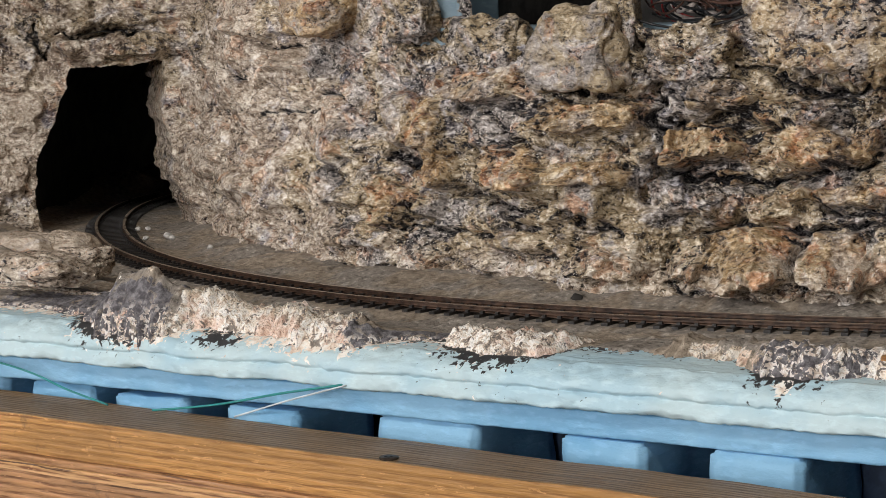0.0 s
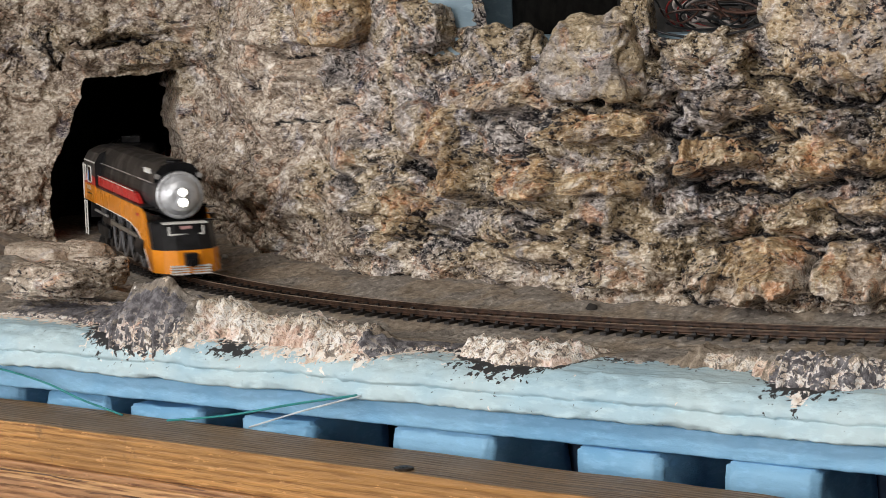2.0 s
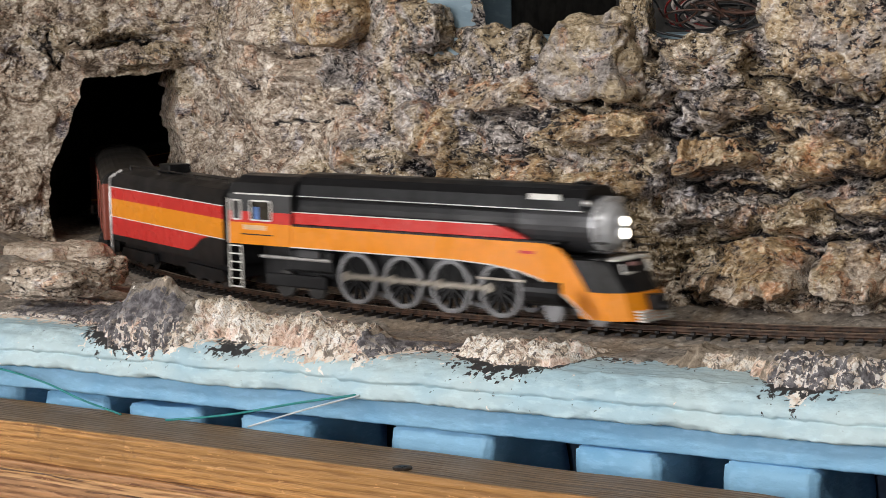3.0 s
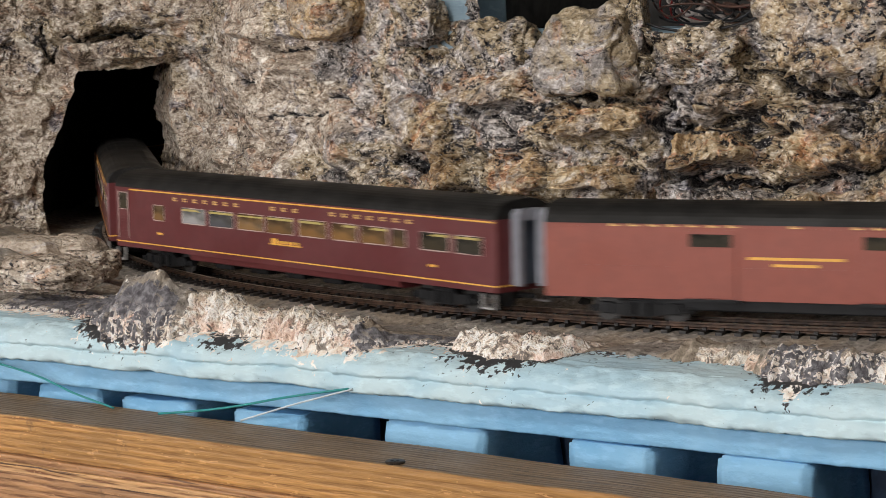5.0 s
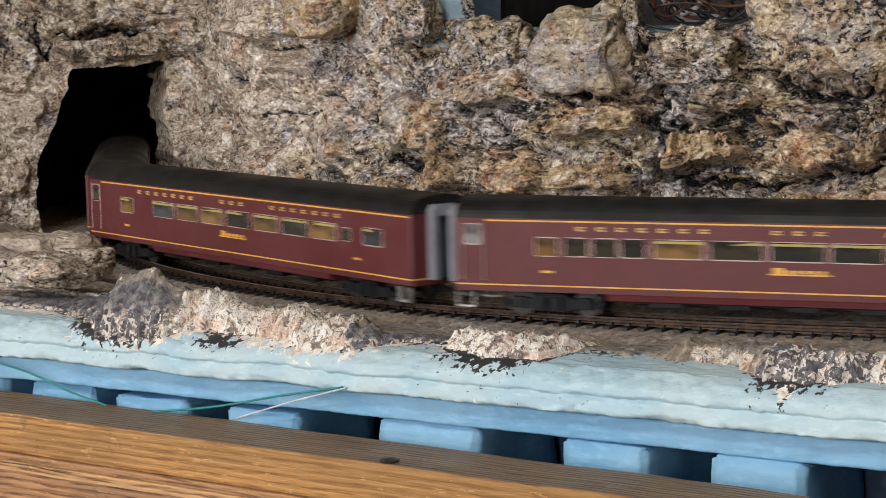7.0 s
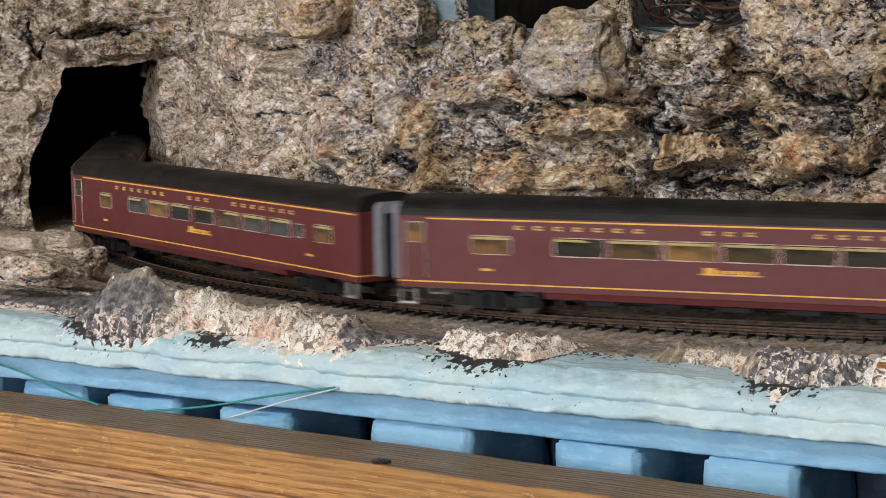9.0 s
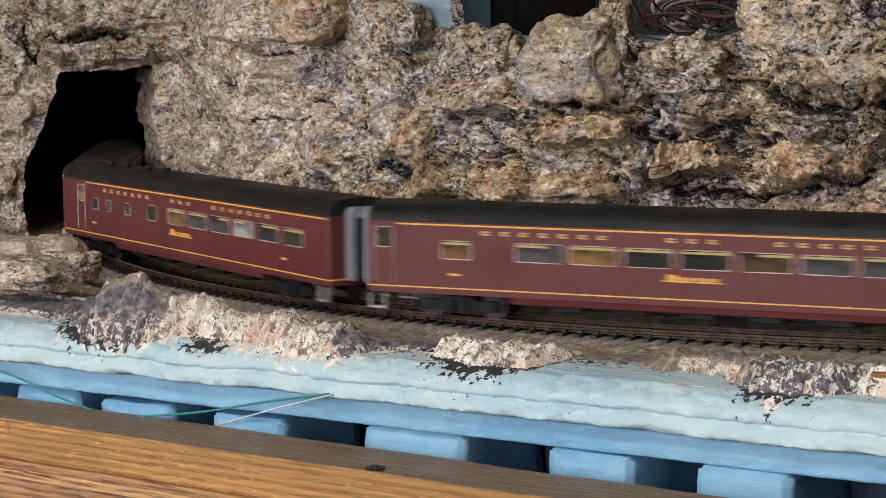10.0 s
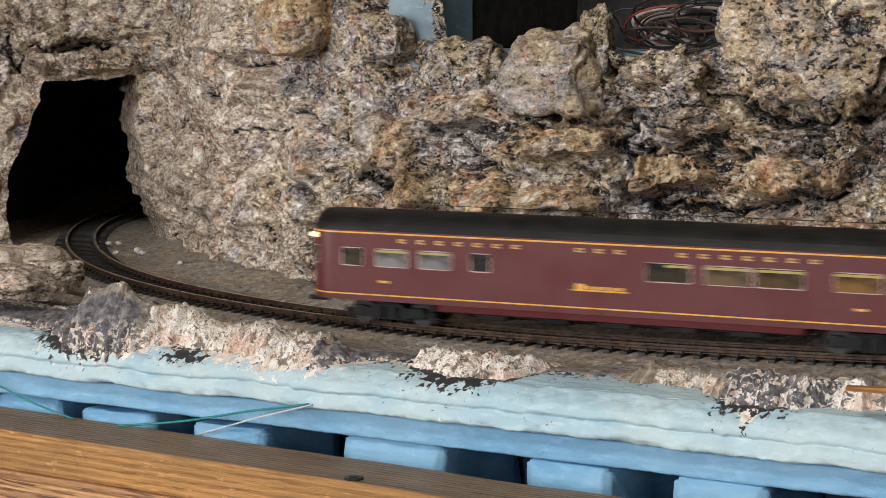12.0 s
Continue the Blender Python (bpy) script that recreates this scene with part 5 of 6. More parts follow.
FRAME_PAINT = plain("window_frame_metal", (0.55, 0.42, 0.38), 0.32, 0.3, vary=0.1)


def window(car, x, z, w, h, side, half):
    """A framed pane on one side of a coach; side -1 is the right-hand side."""
    turn = 0 if side < 0 else 180
    f = piece("window", shared(("window", round(w, 4), round(h, 4)), lambda: ring_frame(w, h, 0.00042, 0.00028), FRAME_PAINT), car, pose(x, side * half, z, 0, 0, turn))
    if w > 0.012:
        piece("blind", shared(("blind", round(w, 4), round(h, 4)), lambda: box(bmesh.new(), -w / 2 + 0.0006, w / 2 - 0.0006, -0.00034, 0.0, h / 2 - 0.0017, h / 2 - 0.0007), BLIND), f, Matrix.Identity(4), "rolled yellow blind")
    piece("pane", shared(("pane", round(w, 4), round(h, 4)), lambda: pane_mesh(w, h), GLASS), f, pose(0, -0.0001, 0, random.uniform(-1.4, 1.4), 0, random.uniform(-0.7, 0.7)), "dark glass pane")


def wheel_mesh(r, width):
    bm = bmesh.new()
    lathe(bm, [(-width / 2, r * 0.55), (-width / 2, r), (width * 0.25, r), (width * 0.3, r * 1.12), (width / 2, r * 1.12), (width / 2, r * 0.5)], "Y", 20)
    return bm


def truck(car, x, tone):
    """A two-axle truck: side frames with springs and boxes, bolster, four wheels."""
    m = MESHES.get(("truck_frame", tone))
    if m is None:
        bm = bmesh.new()
        for s in (-1, 1):
            y0, y1 = sorted((s * 0.0118, s * 0.0138))
            prism(bm, [(-0.0185, 0.0045), (-0.0165, 0.0030), (-0.0105, 0.0032), (-0.006, 0.0022), (0.006, 0.0022), (0.0105, 0.0032), (0.0165, 0.0030), (0.0185, 0.0045), (0.0165, 0.0078), (0.009, 0.0068), (0.006, 0.0084), (-0.006, 0.0084), (-0.009, 0.0068), (-0.0165, 0.0078)], y0, y1)
            for xx in (-0.0142, 0.0142):
                box(bm, xx - 0.0026, xx + 0.0026, s * 0.0128 - 0.0018, s * 0.0128 + 0.0018, 0.0032, 0.0076, bevel=0.0004)
            for xx in (-0.003, 0.003):
                rod(bm, (xx, s * 0.0145, 0.003), (xx, s * 0.0145, 0.0078), 0.0014, 8)
            box(bm, -0.0215, -0.0195, s * 0.0125 - 0.0012, s * 0.0125 + 0.0012, 0.0038, 0.0062)
            box(bm, 0.0195, 0.0215, s * 0.0125 - 0.0012, s * 0.0125 + 0.0012, 0.0038, 0.0062)
        box(bm, -0.005, 0.005, -0.013, 0.013, 0.0055, 0.0090)
        bm.normal_update()
        m = bpy.data.meshes.new("truck_frame")
        bm.to_mesh(m)
        bm.free()
        m.materials.append(tone)
        MESHES[("truck_frame", tone)] = m
    t = piece("truck", m, car, pose(x, 0, 0), "black cast truck with dull metal wheels")
    for xx in (-0.0142, 0.0142):
        for s in (-1, 1):
            piece("wheel", shared(("wheel", 0.0053), lambda: wheel_mesh(0.0051, 0.0028), DULL), t, pose(xx, s * 0.0088, 0.0053, 0, 0, 0 if s > 0 else 180))
    return t


END_BLUE = plain("slate_blue_door", (0.10, 0.125, 0.165), 0.5)
TRUCK_GREY = plain("truck_black", (0.012, 0.012, 0.013), 0.5, 0.0, vary=0.3, shine=0.2)


LETTER_GOLD = plain("dull_gold_lettering", (0.70, 0.43, 0.14), 0.45, vary=0.1)


def letter_bars(w, h):
    """Two short bars and a stem, the height of a letter."""
    bm = bmesh.new()
    t = 0.34 * h
    for x0, x1, z0, z1 in ((-w / 2, w / 2, -h / 2, -h / 2 + t), (-w / 2, w / 2, h / 2 - t, h / 2), (-w / 2, -w / 2 + 0.3 * w, -h / 2 + t, h / 2 - t)):
        box(bm, x0, x1, -0.00014, 0.0001, z0, z1)
    return bm


def letters(car, spans, z, h, half, side, width):
    """Gold lettering as plain bars, evenly set in each span."""
    for x0, x1, count in spans:
        for k in range(count):
            x = x0 + (x1 - x0) * (k + 0.5) / count
            piece("letter", shared(("letter", width, h), lambda: letter_bars(width, h), LETTER_GOLD), car, pose(x, side * half, z))


def diaphragm(car, x, way):
    """A grey folding gangway at a coach's end."""
    for name, x0, x1, w in (("diaphragm", 0.0002, 0.0040, 0.0078), ("face_plate", 0.0041, 0.0052, 0.0088)):
        u = [(-w, 0.0125), (-w, 0.0420), (-w * 0.75, 0.0440), (w * 0.75, 0.0440), (w, 0.0420), (w, 0.0125), (w - 0.0030, 0.0125), (w - 0.0030, 0.0395), (-w + 0.0030, 0.0395), (-w + 0.0030, 0.0125)]
        part(name, section(bmesh.new(), u, *sorted((x + way * x0, x + way * x1))), GREY, car, "grey gangway diaphragm")
    part("end_door", boxed(min(x, x + way * 0.0012), max(x, x + way * 0.0012), -0.0048, 0.0048, 0.0125, 0.0395), END_BLUE, car, "dull slate-blue end door")


def corner_steps(car, x, way, half):
    for s in (-1, 1):
        bm = bmesh.new()
        x0, x1 = sorted((x - way * 0.0012, x - way * 0.0088))
        box(bm, x0, x1, s * half - 0.0022, s * half + 0.0002, 0.0032, 0.0040)
        box(bm, x0, x0 + 0.0006, s * half - 0.002, s * half, 0.004, 0.0095)
        box(bm, x1 - 0.0006, x1, s * half - 0.002, s * half, 0.004, 0.0095)
        part("step", bm, STEEL, car, "small bright metal step")


def coupler(car, x, way):
    bm = bmesh.new()
    x0, x1 = sorted((x - way * 0.004, x + way * 0.0055))
    box(bm, x0, x1, -0.0012, 0.0012, 0.0068, 0.0088, bevel=0.0003)
    part("coupler", bm, BLACK, car)


def passenger_coach(windows, doors, label, vents=False, last=False, trucks=None, plate=0.0):
    """A smooth-sided coach. windows: (from, to) along the side in millimetres; doors: (from, to) of the door at its tail."""
    car = tagged(new("passenger_coach"), label, "railway coach", group="coaches of the train")
    tail = 0.0155 if last else 0.0
    part("body", car_body(CAR, HALF, tail, 0.0100, EAVE), MAROON, car)
    bm = bmesh.new()
    for x0, x1 in ((-0.079, 0.081),):
        section(bm, [(-HALF + 0.0004, 0.0102), (HALF - 0.0004, 0.0102), (HALF - 0.0012, 0.0072), (HALF - 0.003, 0.0066), (-HALF + 0.003, 0.0066), (-HALF + 0.0012, 0.0072)], x0, x1)
    part("skirt", bm, MAROON, car)
    part("roof", car_roof(CAR, HALF + 0.0001, tail, EAVE, 0.0078), ROOF, car, "dull black arched roof", smooth=False)
    bm = bmesh.new()
    box(bm, -0.07, 0.07, -0.007, 0.007, 0.0045, 0.0080, bevel=0.0006)
    for k in range(5):
        box(bm, -0.062 + k * 0.028, -0.048 + k * 0.028, -0.0125, 0.0125, 0.0042, 0.0075, bevel=0.0005)
    part("underframe", bm, BLACK, car, "black underframe with equipment boxes")
    for z, w in ((ZU, 0.00062), (ZL, 0.00055)):
        o = plan_outline(CAR, HALF, tail)
        a = [(x + math.copysign(0.00008, x) if abs(x) > CAR / 2 - 0.0001 else x, y * (HALF + 0.00013) / HALF) for x, y in o]
        if z == ZU and doors and not last:
            bm = bmesh.new()
            for s in (-1, 1):
                y0, y1 = sorted((s * HALF, s * (HALF + 0.00013)))
                box(bm, doors[1] / 1000 + 0.001, CAR / 2 - 0.001, y0, y1, z - w / 2, z + w / 2)
        else:
            bm = shell([[(x, y, zz) for x, y in a] for zz in (z - w / 2, z + w / 2)])
        part("stripe", bm, GOLD, car, "thin gold stripe")
    for s in (-1, 1):
        flip = -s
        for x0, x1 in windows:
            x = (x0 + x1) / 2000
            w = (x1 - x0) / 1000
            small = w < 0.009
            window(car, x * (1 if s < 0 else 1), 0.0288 if not small else 0.0286, w, 0.0080 if not small else 0.0062, s, HALF)
        if doors:
            x = (doors[0] + doors[1]) / 2000
            window(car, x, 0.0334, 0.0078, 0.0088, s, HALF)
            bm = bmesh.new()
            for k in range(7):
                box(bm, x - 0.0036, x + 0.0036, s * HALF - 0.0002, s * HALF + 0.0002, 0.0160 + k * 0.0016, 0.0165 + k * 0.0016)
            part("louvre", bm, MAROON, car)
            for xx in (x - 0.0046, x + 0.0046):
                bm = rod(bmesh.new(), (xx, s * (HALF + 0.0004), 0.0145), (xx, s * (HALF + 0.0004), 0.0385), 0.0002, 6)
                part("handrail", bm, FRAME_PAINT, car)
        letters(car, [(-0.094, -0.034, 7), (-0.0135, 0.0125, 3), (0.0312, 0.0935, 7)] if not last else [(-0.0998, -0.0375, 7), (-0.0178, 0.0082, 3), (0.0264, 0.0902, 7)], 0.0363, 0.0017, HALF, s, 0.0030)
        px = plate / 1000
        bm = bmesh.new()
        y0, y1 = sorted((s * HALF, s * (HALF + 0.00014)))
        box(bm, px - 0.0122, px + 0.0122, y0, y1, 0.0196, 0.0202)
        box(bm, px - 0.0105, px - 0.0065, y0, y1, 0.0202, 0.0226)
        for k in range(5):
            box(bm, px - 0.0055 + k * 0.0034, px - 0.0032 + k * 0.0034, y0, y1, 0.0204, 0.0217)
        part("name_script", bm, GOLD, car, "gold script name drawn as bars")
        for xx in (-0.104, 0.104):
            part("number_bar", boxed(xx - 0.0024, xx + 0.0024, y0, y1, 0.0180, 0.0190), GOLD, car)
    for x in trucks or (-0.103, 0.108):
        truck(car, x, TRUCK_GREY)
    diaphragm(car, CAR / 2, 1)
    if not last:
        diaphragm(car, -CAR / 2, -1)
        corner_steps(car, -CAR / 2, -1, HALF - 0.001)
    corner_steps(car, CAR / 2, 1, HALF - 0.001)
    coupler(car, CAR / 2, 1), coupler(car, -CAR / 2, -1)
    for k in range(4 if vents else 0):
        x = -0.108 + k * 0.020 + (0.006 if k > 1 else 0)
        bm = lathe(bmesh.new(), [(0.0462, 0.0018), (0.0490, 0.0018), (0.0490, 0.0030), (0.0502, 0.0024)], "Z", 14, (x, -0.004, 0))
        part("roof_vent", bm, ROOF, car)
    if last:
        bm = lathe(bmesh.new(), [(-0.1452, 0.0001), (-0.1452, 0.0036), (-0.1440, 0.0036)], "X", 20, (0, 0, 0.0350))
        part("drumhead", bm, WHITE, car, "round white tail sign")
        for s in (-1, 1):
            cx, cy = -CAR / 2 + tail, s * (HALF - tail)
            f = piece("window", shared(("window", 0.0085, 0.008), lambda: ring_frame(0.0085, 0.008, 0.00042, 0.00028), FRAME_PAINT), car, pose(cx - 0.7071 * (tail - 0.0003), cy + s * 0.7071 * (tail - 0.0003), 0.0288, 0, 0, -45 if s < 0 else 225))
            piece("pane", shared(("pane", 0.0085, 0.008), lambda: pane_mesh(0.0085, 0.008), GLASS), f, pose(0, -0.0001, 0), "dark glass pane")
        wire = part("antenna_wire", rod(bmesh.new(), (-0.088, 0, 0.0506), (0.118, 0, 0.0506), 0.00016, 6), BLACK, car, "thin black antenna wire over the roof")
        for x in (-0.088, 0.015, 0.118):
            part("wire_post", rod(bmesh.new(), (x, 0, 0.0476), (x, 0, 0.0507), 0.0002, 6), BLACK, wire)
        for y in (-0.0125, 0.0125):
            bm = lathe(bmesh.new(), [(-0.1418, 0.0008), (-0.1400, 0.0012), (-0.1380, 0.0010)], "X", 12, (0, y, 0.0372))
            part("marker_lamp", bm, MARKER, car, "small glowing yellow marker lamp")
    return car


def scale_windows(pairs):
    return list(zip(pairs[::2], pairs[1::2]))


COACH_1 = scale_windows([-109.3, -99.3, -84, -63.8, -60.9, -40.4, -37.5, -16.1, -13.9, 6.9, 10.7, 31.6, 35.1, 53.6, 55.9, 74.9, 77.2, 87.1, 96.5, 115, 118.8, 136.2])
COACH_2 = scale_windows([-109.2, -99.3, -96.7, -86.3, -84.6, -74.1, -72.8, -62.4, -59.2, -38.2, -36.1, -14.2, -11.8, 10.3, 12, 33.2, 35, 46.1, 52.1, 73.8, 75.6, 97.2, 98.6, 120.8, 126, 138.2])
COACH_4 = scale_windows([-111, -93.1, -74.5, -52.5, -50.6, -28.6, -26.8, -5.3, -3.1, 18.8, 20.5, 42.8, 44.5, 65, 67.4, 88.3, 92, 99.6, 108.8, 123.9])
COACH_5 = scale_windows([-109.9, -96.2, -76.3, -55.2, -52.4, -31.9, -28.8, -8.6, -5, 15.5, 19.3, 40.4, 44, 65, 67.4, 88.3, 92, 99.6, 108.8, 123.9])
COACH_6 = scale_windows([-105.4, -97.7, -88.4, -81.6, -65.5, -58.1, -38.2, -26.8, -14.6, 5.2, 8.6, 28.1, 31.7, 51.5, 55.6, 75.7, 79.6, 99.1, 103.5, 122.2])
COACH_7 = scale_windows([-124.6, -114.0, -108.0, -92.2, -87.6, -71.6, -63.0, -53.6, 15.5, 35, 40.5, 60, 61.5, 81.6, 93.3, 112.5])


def baggage_car():
    """A short oxide-red baggage car with two sliding doors a side."""
    length, half = 0.207, 0.0160
    car = tagged(new("baggage_car"), "short oxide-red baggage car with sliding doors and black roof", "railway car")
    part("body", car_body(length, half, 0, 0.0098, EAVE), BOXRED, car)
    part("roof", car_roof(length, half + 0.0004, 0, EAVE - 0.0004, 0.0080), ROOF, car, "dull black arched roof")
    bm = bmesh.new()
    box(bm, -0.06, 0.06, -0.0125, 0.0125, 0.0048, 0.0100, bevel=0.0006)
    part("underframe", bm, BLACK, car)
    for s in (-1, 1):
        for x0, x1 in ((-0.0445, -0.0235), (0.0248, 0.0450)):
            y0, y1 = sorted((s * half, s * (half + 0.0005)))
            d = part("sliding_door", boxed(x0, x1, y0, y1, 0.0105, 0.0378, bevel=0.0002), BOXRED, car)
            piece("pane", shared(("pane", 0.0175, 0.0056), lambda: pane_mesh(0.0175, 0.0056), GLASS), d, pose((x0 + x1) / 2, s * (half + 0.0006), 0.0335, random.uniform(-1, 1), 0, 0 if s < 0 else 180), "dull glass pane")
            part("sill", boxed(x0 - 0.001, x1 + 0.001, *sorted((s * half, s * (half + 0.0012))), 0.0090, 0.0102), BLACK, car)
        bm = bmesh.new()
        for z in (0.0225, 0.0382):
            box(bm, -length / 2 + 0.001, length / 2 - 0.001, *sorted((s * half, s * (half + 0.00012))), z, z + 0.00035)
        part("seam", bm, BOXRED, car)
        letters(car, [(-0.0775, -0.021, 7), (-0.003, 0.0025, 1), (0.020, 0.0775, 7)], 0.0395, 0.0016, half, s, 0.0042)
        for z, w in ((0.0262, 0.038), (0.0236, 0.018)):
            part("number_bar", boxed(-w / 2, w / 2, *sorted((s * half, s * (half + 0.00013))), z, z + 0.0011), GOLD, car)
    for x in (-0.064, 0.064):
        truck(car, x, TRUCK_GREY)
    diaphragm(car, -length / 2, -1), diaphragm(car, length / 2, 1)
    coupler(car, length / 2, 1), coupler(car, -length / 2, -1)
    return car


TRAIN.append((baggage_car(), 0.2586, 0.064))
DOOR = (-141.0, -131.5)
MAROON_LABEL = "glossy maroon streamlined coach with gold stripes and black roof"
TRAIN.append((passenger_coach(COACH_1, DOOR, MAROON_LABEL), 0.0, PINS))
TRAIN.append((passenger_coach(COACH_2, DOOR, MAROON_LABEL), -PITCH, PINS))
TRAIN.append((passenger_coach(COACH_5, DOOR, MAROON_LABEL), -2 * PITCH, PINS))
TRAIN.append((passenger_coach(COACH_4, DOOR, MAROON_LABEL), -3 * PITCH, PINS))
TRAIN.append((passenger_coach(COACH_5, DOOR, MAROON_LABEL), -4 * PITCH, PINS))
TRAIN.append((passenger_coach(COACH_6, (-124, -115), "glossy maroon lounge coach with gold stripes and roof vents", vents=True, plate=-1.3), -5 * PITCH, PINS))
TRAIN.append((passenger_coach(COACH_7, None, "glossy maroon observation coach with rounded tail and white sign", last=True, plate=-4.5), -6 * PITCH, PINS))


# ---- the locomotive; x forwards from its middle, the right-hand side at y below 0 ----
RIM = plain("grey_wheel_rim", (0.26, 0.26, 0.27), 0.4, 0.4, vary=0.12)
ROD = plain("oiled_steel_rod", (0.30, 0.27, 0.23), 0.36, 0.5, vary=0.2)
DRIVERS, DRIVER_R = (-0.0220, 0.0057, 0.0333, 0.0610), 0.0116


def driver_mesh():
    bm = bmesh.new()
    ring = [(-0.0014, DRIVER_R * 0.84), (-0.0014, DRIVER_R), (0.0010, DRIVER_R), (0.0010, DRIVER_R * 0.84)]
    sides = 36
    rows = []
    for along, rad in ring + [ring[0]]:
        rows.append([bm.verts.new((math.cos(2 * math.pi * k / sides) * rad, along, math.sin(2 * math.pi * k / sides) * rad)) for k in range(sides)])
    for n, (r0, r1) in enumerate(zip(rows, rows[1:])):
        for k in range(sides):
            bm.faces.new((r0[k], r0[(k + 1) % sides], r1[(k + 1) % sides], r1[k]))
    bmesh.ops.remove_doubles(bm, verts=bm.verts, dist=1e-7)
    bmesh.ops.recalc_face_normals(bm, faces=bm.faces)
    return bm


def spoke_mesh():
    bm = bmesh.new()
    lathe(bm, [(-0.0016, 0.0028), (0.0006, 0.0028)], "Y", 18)
    for k in range(12):
        a = 2 * math.pi * k / 12
        m = pose(0, 0, 0, 0, -math.degrees(a), 0)
        b = bmesh.ops.create_cube(bm, size=1, matrix=m @ Matrix.LocRotScale((0.0062, -0.0003, 0), None, (0.0078, 0.0011, 0.0013)))
    # counterweight opposite the crank pin
    prism(bm, [(0.0098 * math.cos(a), 0.0098 * math.sin(a)) for a in [radians(-220 + 10 * k) for k in range(9)]], -0.0012, 0.0002)
    return bm


def build_locomotive():
    car = tagged(new("steam_locomotive"), "black streamlined steam locomotive with orange and red side skirts", "locomotive")
    H = 0.0165
    # boiler, smokebox and casing
    part("boiler", lathe(bmesh.new(), [(-0.060, 0.0132), (0.050, 0.0130), (0.070, 0.0122), (0.1085, 0.0118), (0.1095, 0.0112)], "X", 36, (0, 0, 0.0405)), BLACK, car, "black boiler", smooth=False)
    part("smokebox", lathe(bmesh.new(), [(0.072, 0.0124), (0.1090, 0.0121), (0.1100, 0.0116)], "X", 36, (0, 0, 0.0405)), plain("graphite", (0.045, 0.045, 0.048), 0.42, 0.3), car, "graphite grey smokebox")
    front = part("smokebox_front", lathe(bmesh.new(), [(0.1085, 0.0119), (0.1105, 0.0119), (0.1112, 0.0112), (0.1113, 0.0100), (0.1120, 0.0096), (0.1150, 0.0075), (0.1162, 0.0050), (0.1165, 0.0001)], "X", 36, (0, 0, 0.0405)), SILVER, car, "silver smokebox front")
    bm = bmesh.new()
    for k in range(20):
        a = 2 * math.pi * k / 20
        rod(bm, (0.1110, 0.0106 * math.cos(a), 0.0405 + 0.0106 * math.sin(a)), (0.1121, 0.0106 * math.cos(a), 0.0405 + 0.0106 * math.sin(a)), 0.00035, 6)
    part("bolt_ring", bm, STEEL, front)
    for z, r in ((0.0425, 0.0020), (0.0375, 0.0023)):
        h = part("headlight", lathe(bmesh.new(), [(0.1140, r + 0.0008), (0.1178, r + 0.0006), (0.1180, r)], "X", 20, (0, 0, z)), SILVER, car, "silver headlight housing")
        part("lens", lathe(bmesh.new(), [(0.1179, r), (0.1185, r * 0.8), (0.1187, r * 0.3)], "X", 20, (0, 0, z)), HEADLIGHT, h, "glowing headlight lens")
    top = [(-0.0122, 0.0470), (-0.0108, 0.0520), (-0.0080, 0.0552), (-0.0040, 0.0565), (0.0040, 0.0565), (0.0080, 0.0552), (0.0108, 0.0520), (0.0122, 0.0470)]
    part("skyline_casing", section(bmesh.new(), top, -0.058, 0.1060), BLACK, car, "black rounded casing along the boiler top")
    part("chimney", lathe(bmesh.new(), [(0.054, 0.0042), (0.0570, 0.0042), (0.0575, 0.0047), (0.0578, 0.0040)], "Z", 20, (0.098, 0, 0)), BLACK, car)
    for s in (-1, 1):
        part("number_board", boxed(0.078, 0.094, *sorted((s * 0.0110, s * 0.0120)), 0.0508, 0.0532), WHITE, car, "pale number board")
        part("class_lamp", rod(bmesh.new(), (0.1055, s * 0.0105, 0.0500), (0.1090, s * 0.0105, 0.0500), 0.0013, 12), STEEL, car)
        part("handrail", rod(bmesh.new(), (-0.055, s * 0.0133, 0.0470), (0.106, s * 0.0126, 0.0468), 0.00028, 6), STEEL, car, "bright thin handrail")
        # orange side skirt, deep over the wheels, sweeping down to the pilot
        y0, y1 = sorted((s * (H - 0.0010), s * H))
        upper = [(-0.0580, 0.0335), (0.0900, 0.0335), (0.0965, 0.0318), (0.1020, 0.0275), (0.1075, 0.0200), (0.1130, 0.0120), (0.1180, 0.0050)]
        lower = [(0.1120, 0.0040), (0.1040, 0.0095), (0.0960, 0.0145), (0.0860, 0.0188), (0.0750, 0.0214), (0.0600, 0.0232), (0.0400, 0.0240), (-0.0580, 0.0240)]
        part("side_skirt", prism(bmesh.new(), upper + lower, y0, y1), ORANGE, car, "glossy orange side skirt")
        bm = bmesh.new()
        for (xa, za), (xb, zb) in zip(lower, lower[1:]):
            rod(bm, (xa, s * H, za), (xb, s * H, zb), 0.00028, 6)
        part("skirt_edge", bm, WHITE, car, "thin white lower edge")
        red = [(-0.0580, 0.0345), (0.0780, 0.0345), (0.0740, 0.0365), (0.0660, 0.0388), (0.0580, 0.0396), (-0.0580, 0.0396)]
        part("red_band", prism(bmesh.new(), red, *sorted((s * 0.0128, s * (H - 0.0016)))), RED, car, "glossy red band")
        part("running_board", boxed(-0.058, 0.096, *sorted((s * 0.0100, s * H)), 0.0335, 0.0343), BLACK, car)
        part("white_line", boxed(-0.098, 0.062, *sorted((s * 0.0149, s * 0.0151)), 0.0396, 0.0400), WHITE, car)
        part("builder_plate", boxed(0.0760, 0.0840, *sorted((s * H, s * (H + 0.0002))), 0.0288, 0.0300), RED, car, "small red plate")
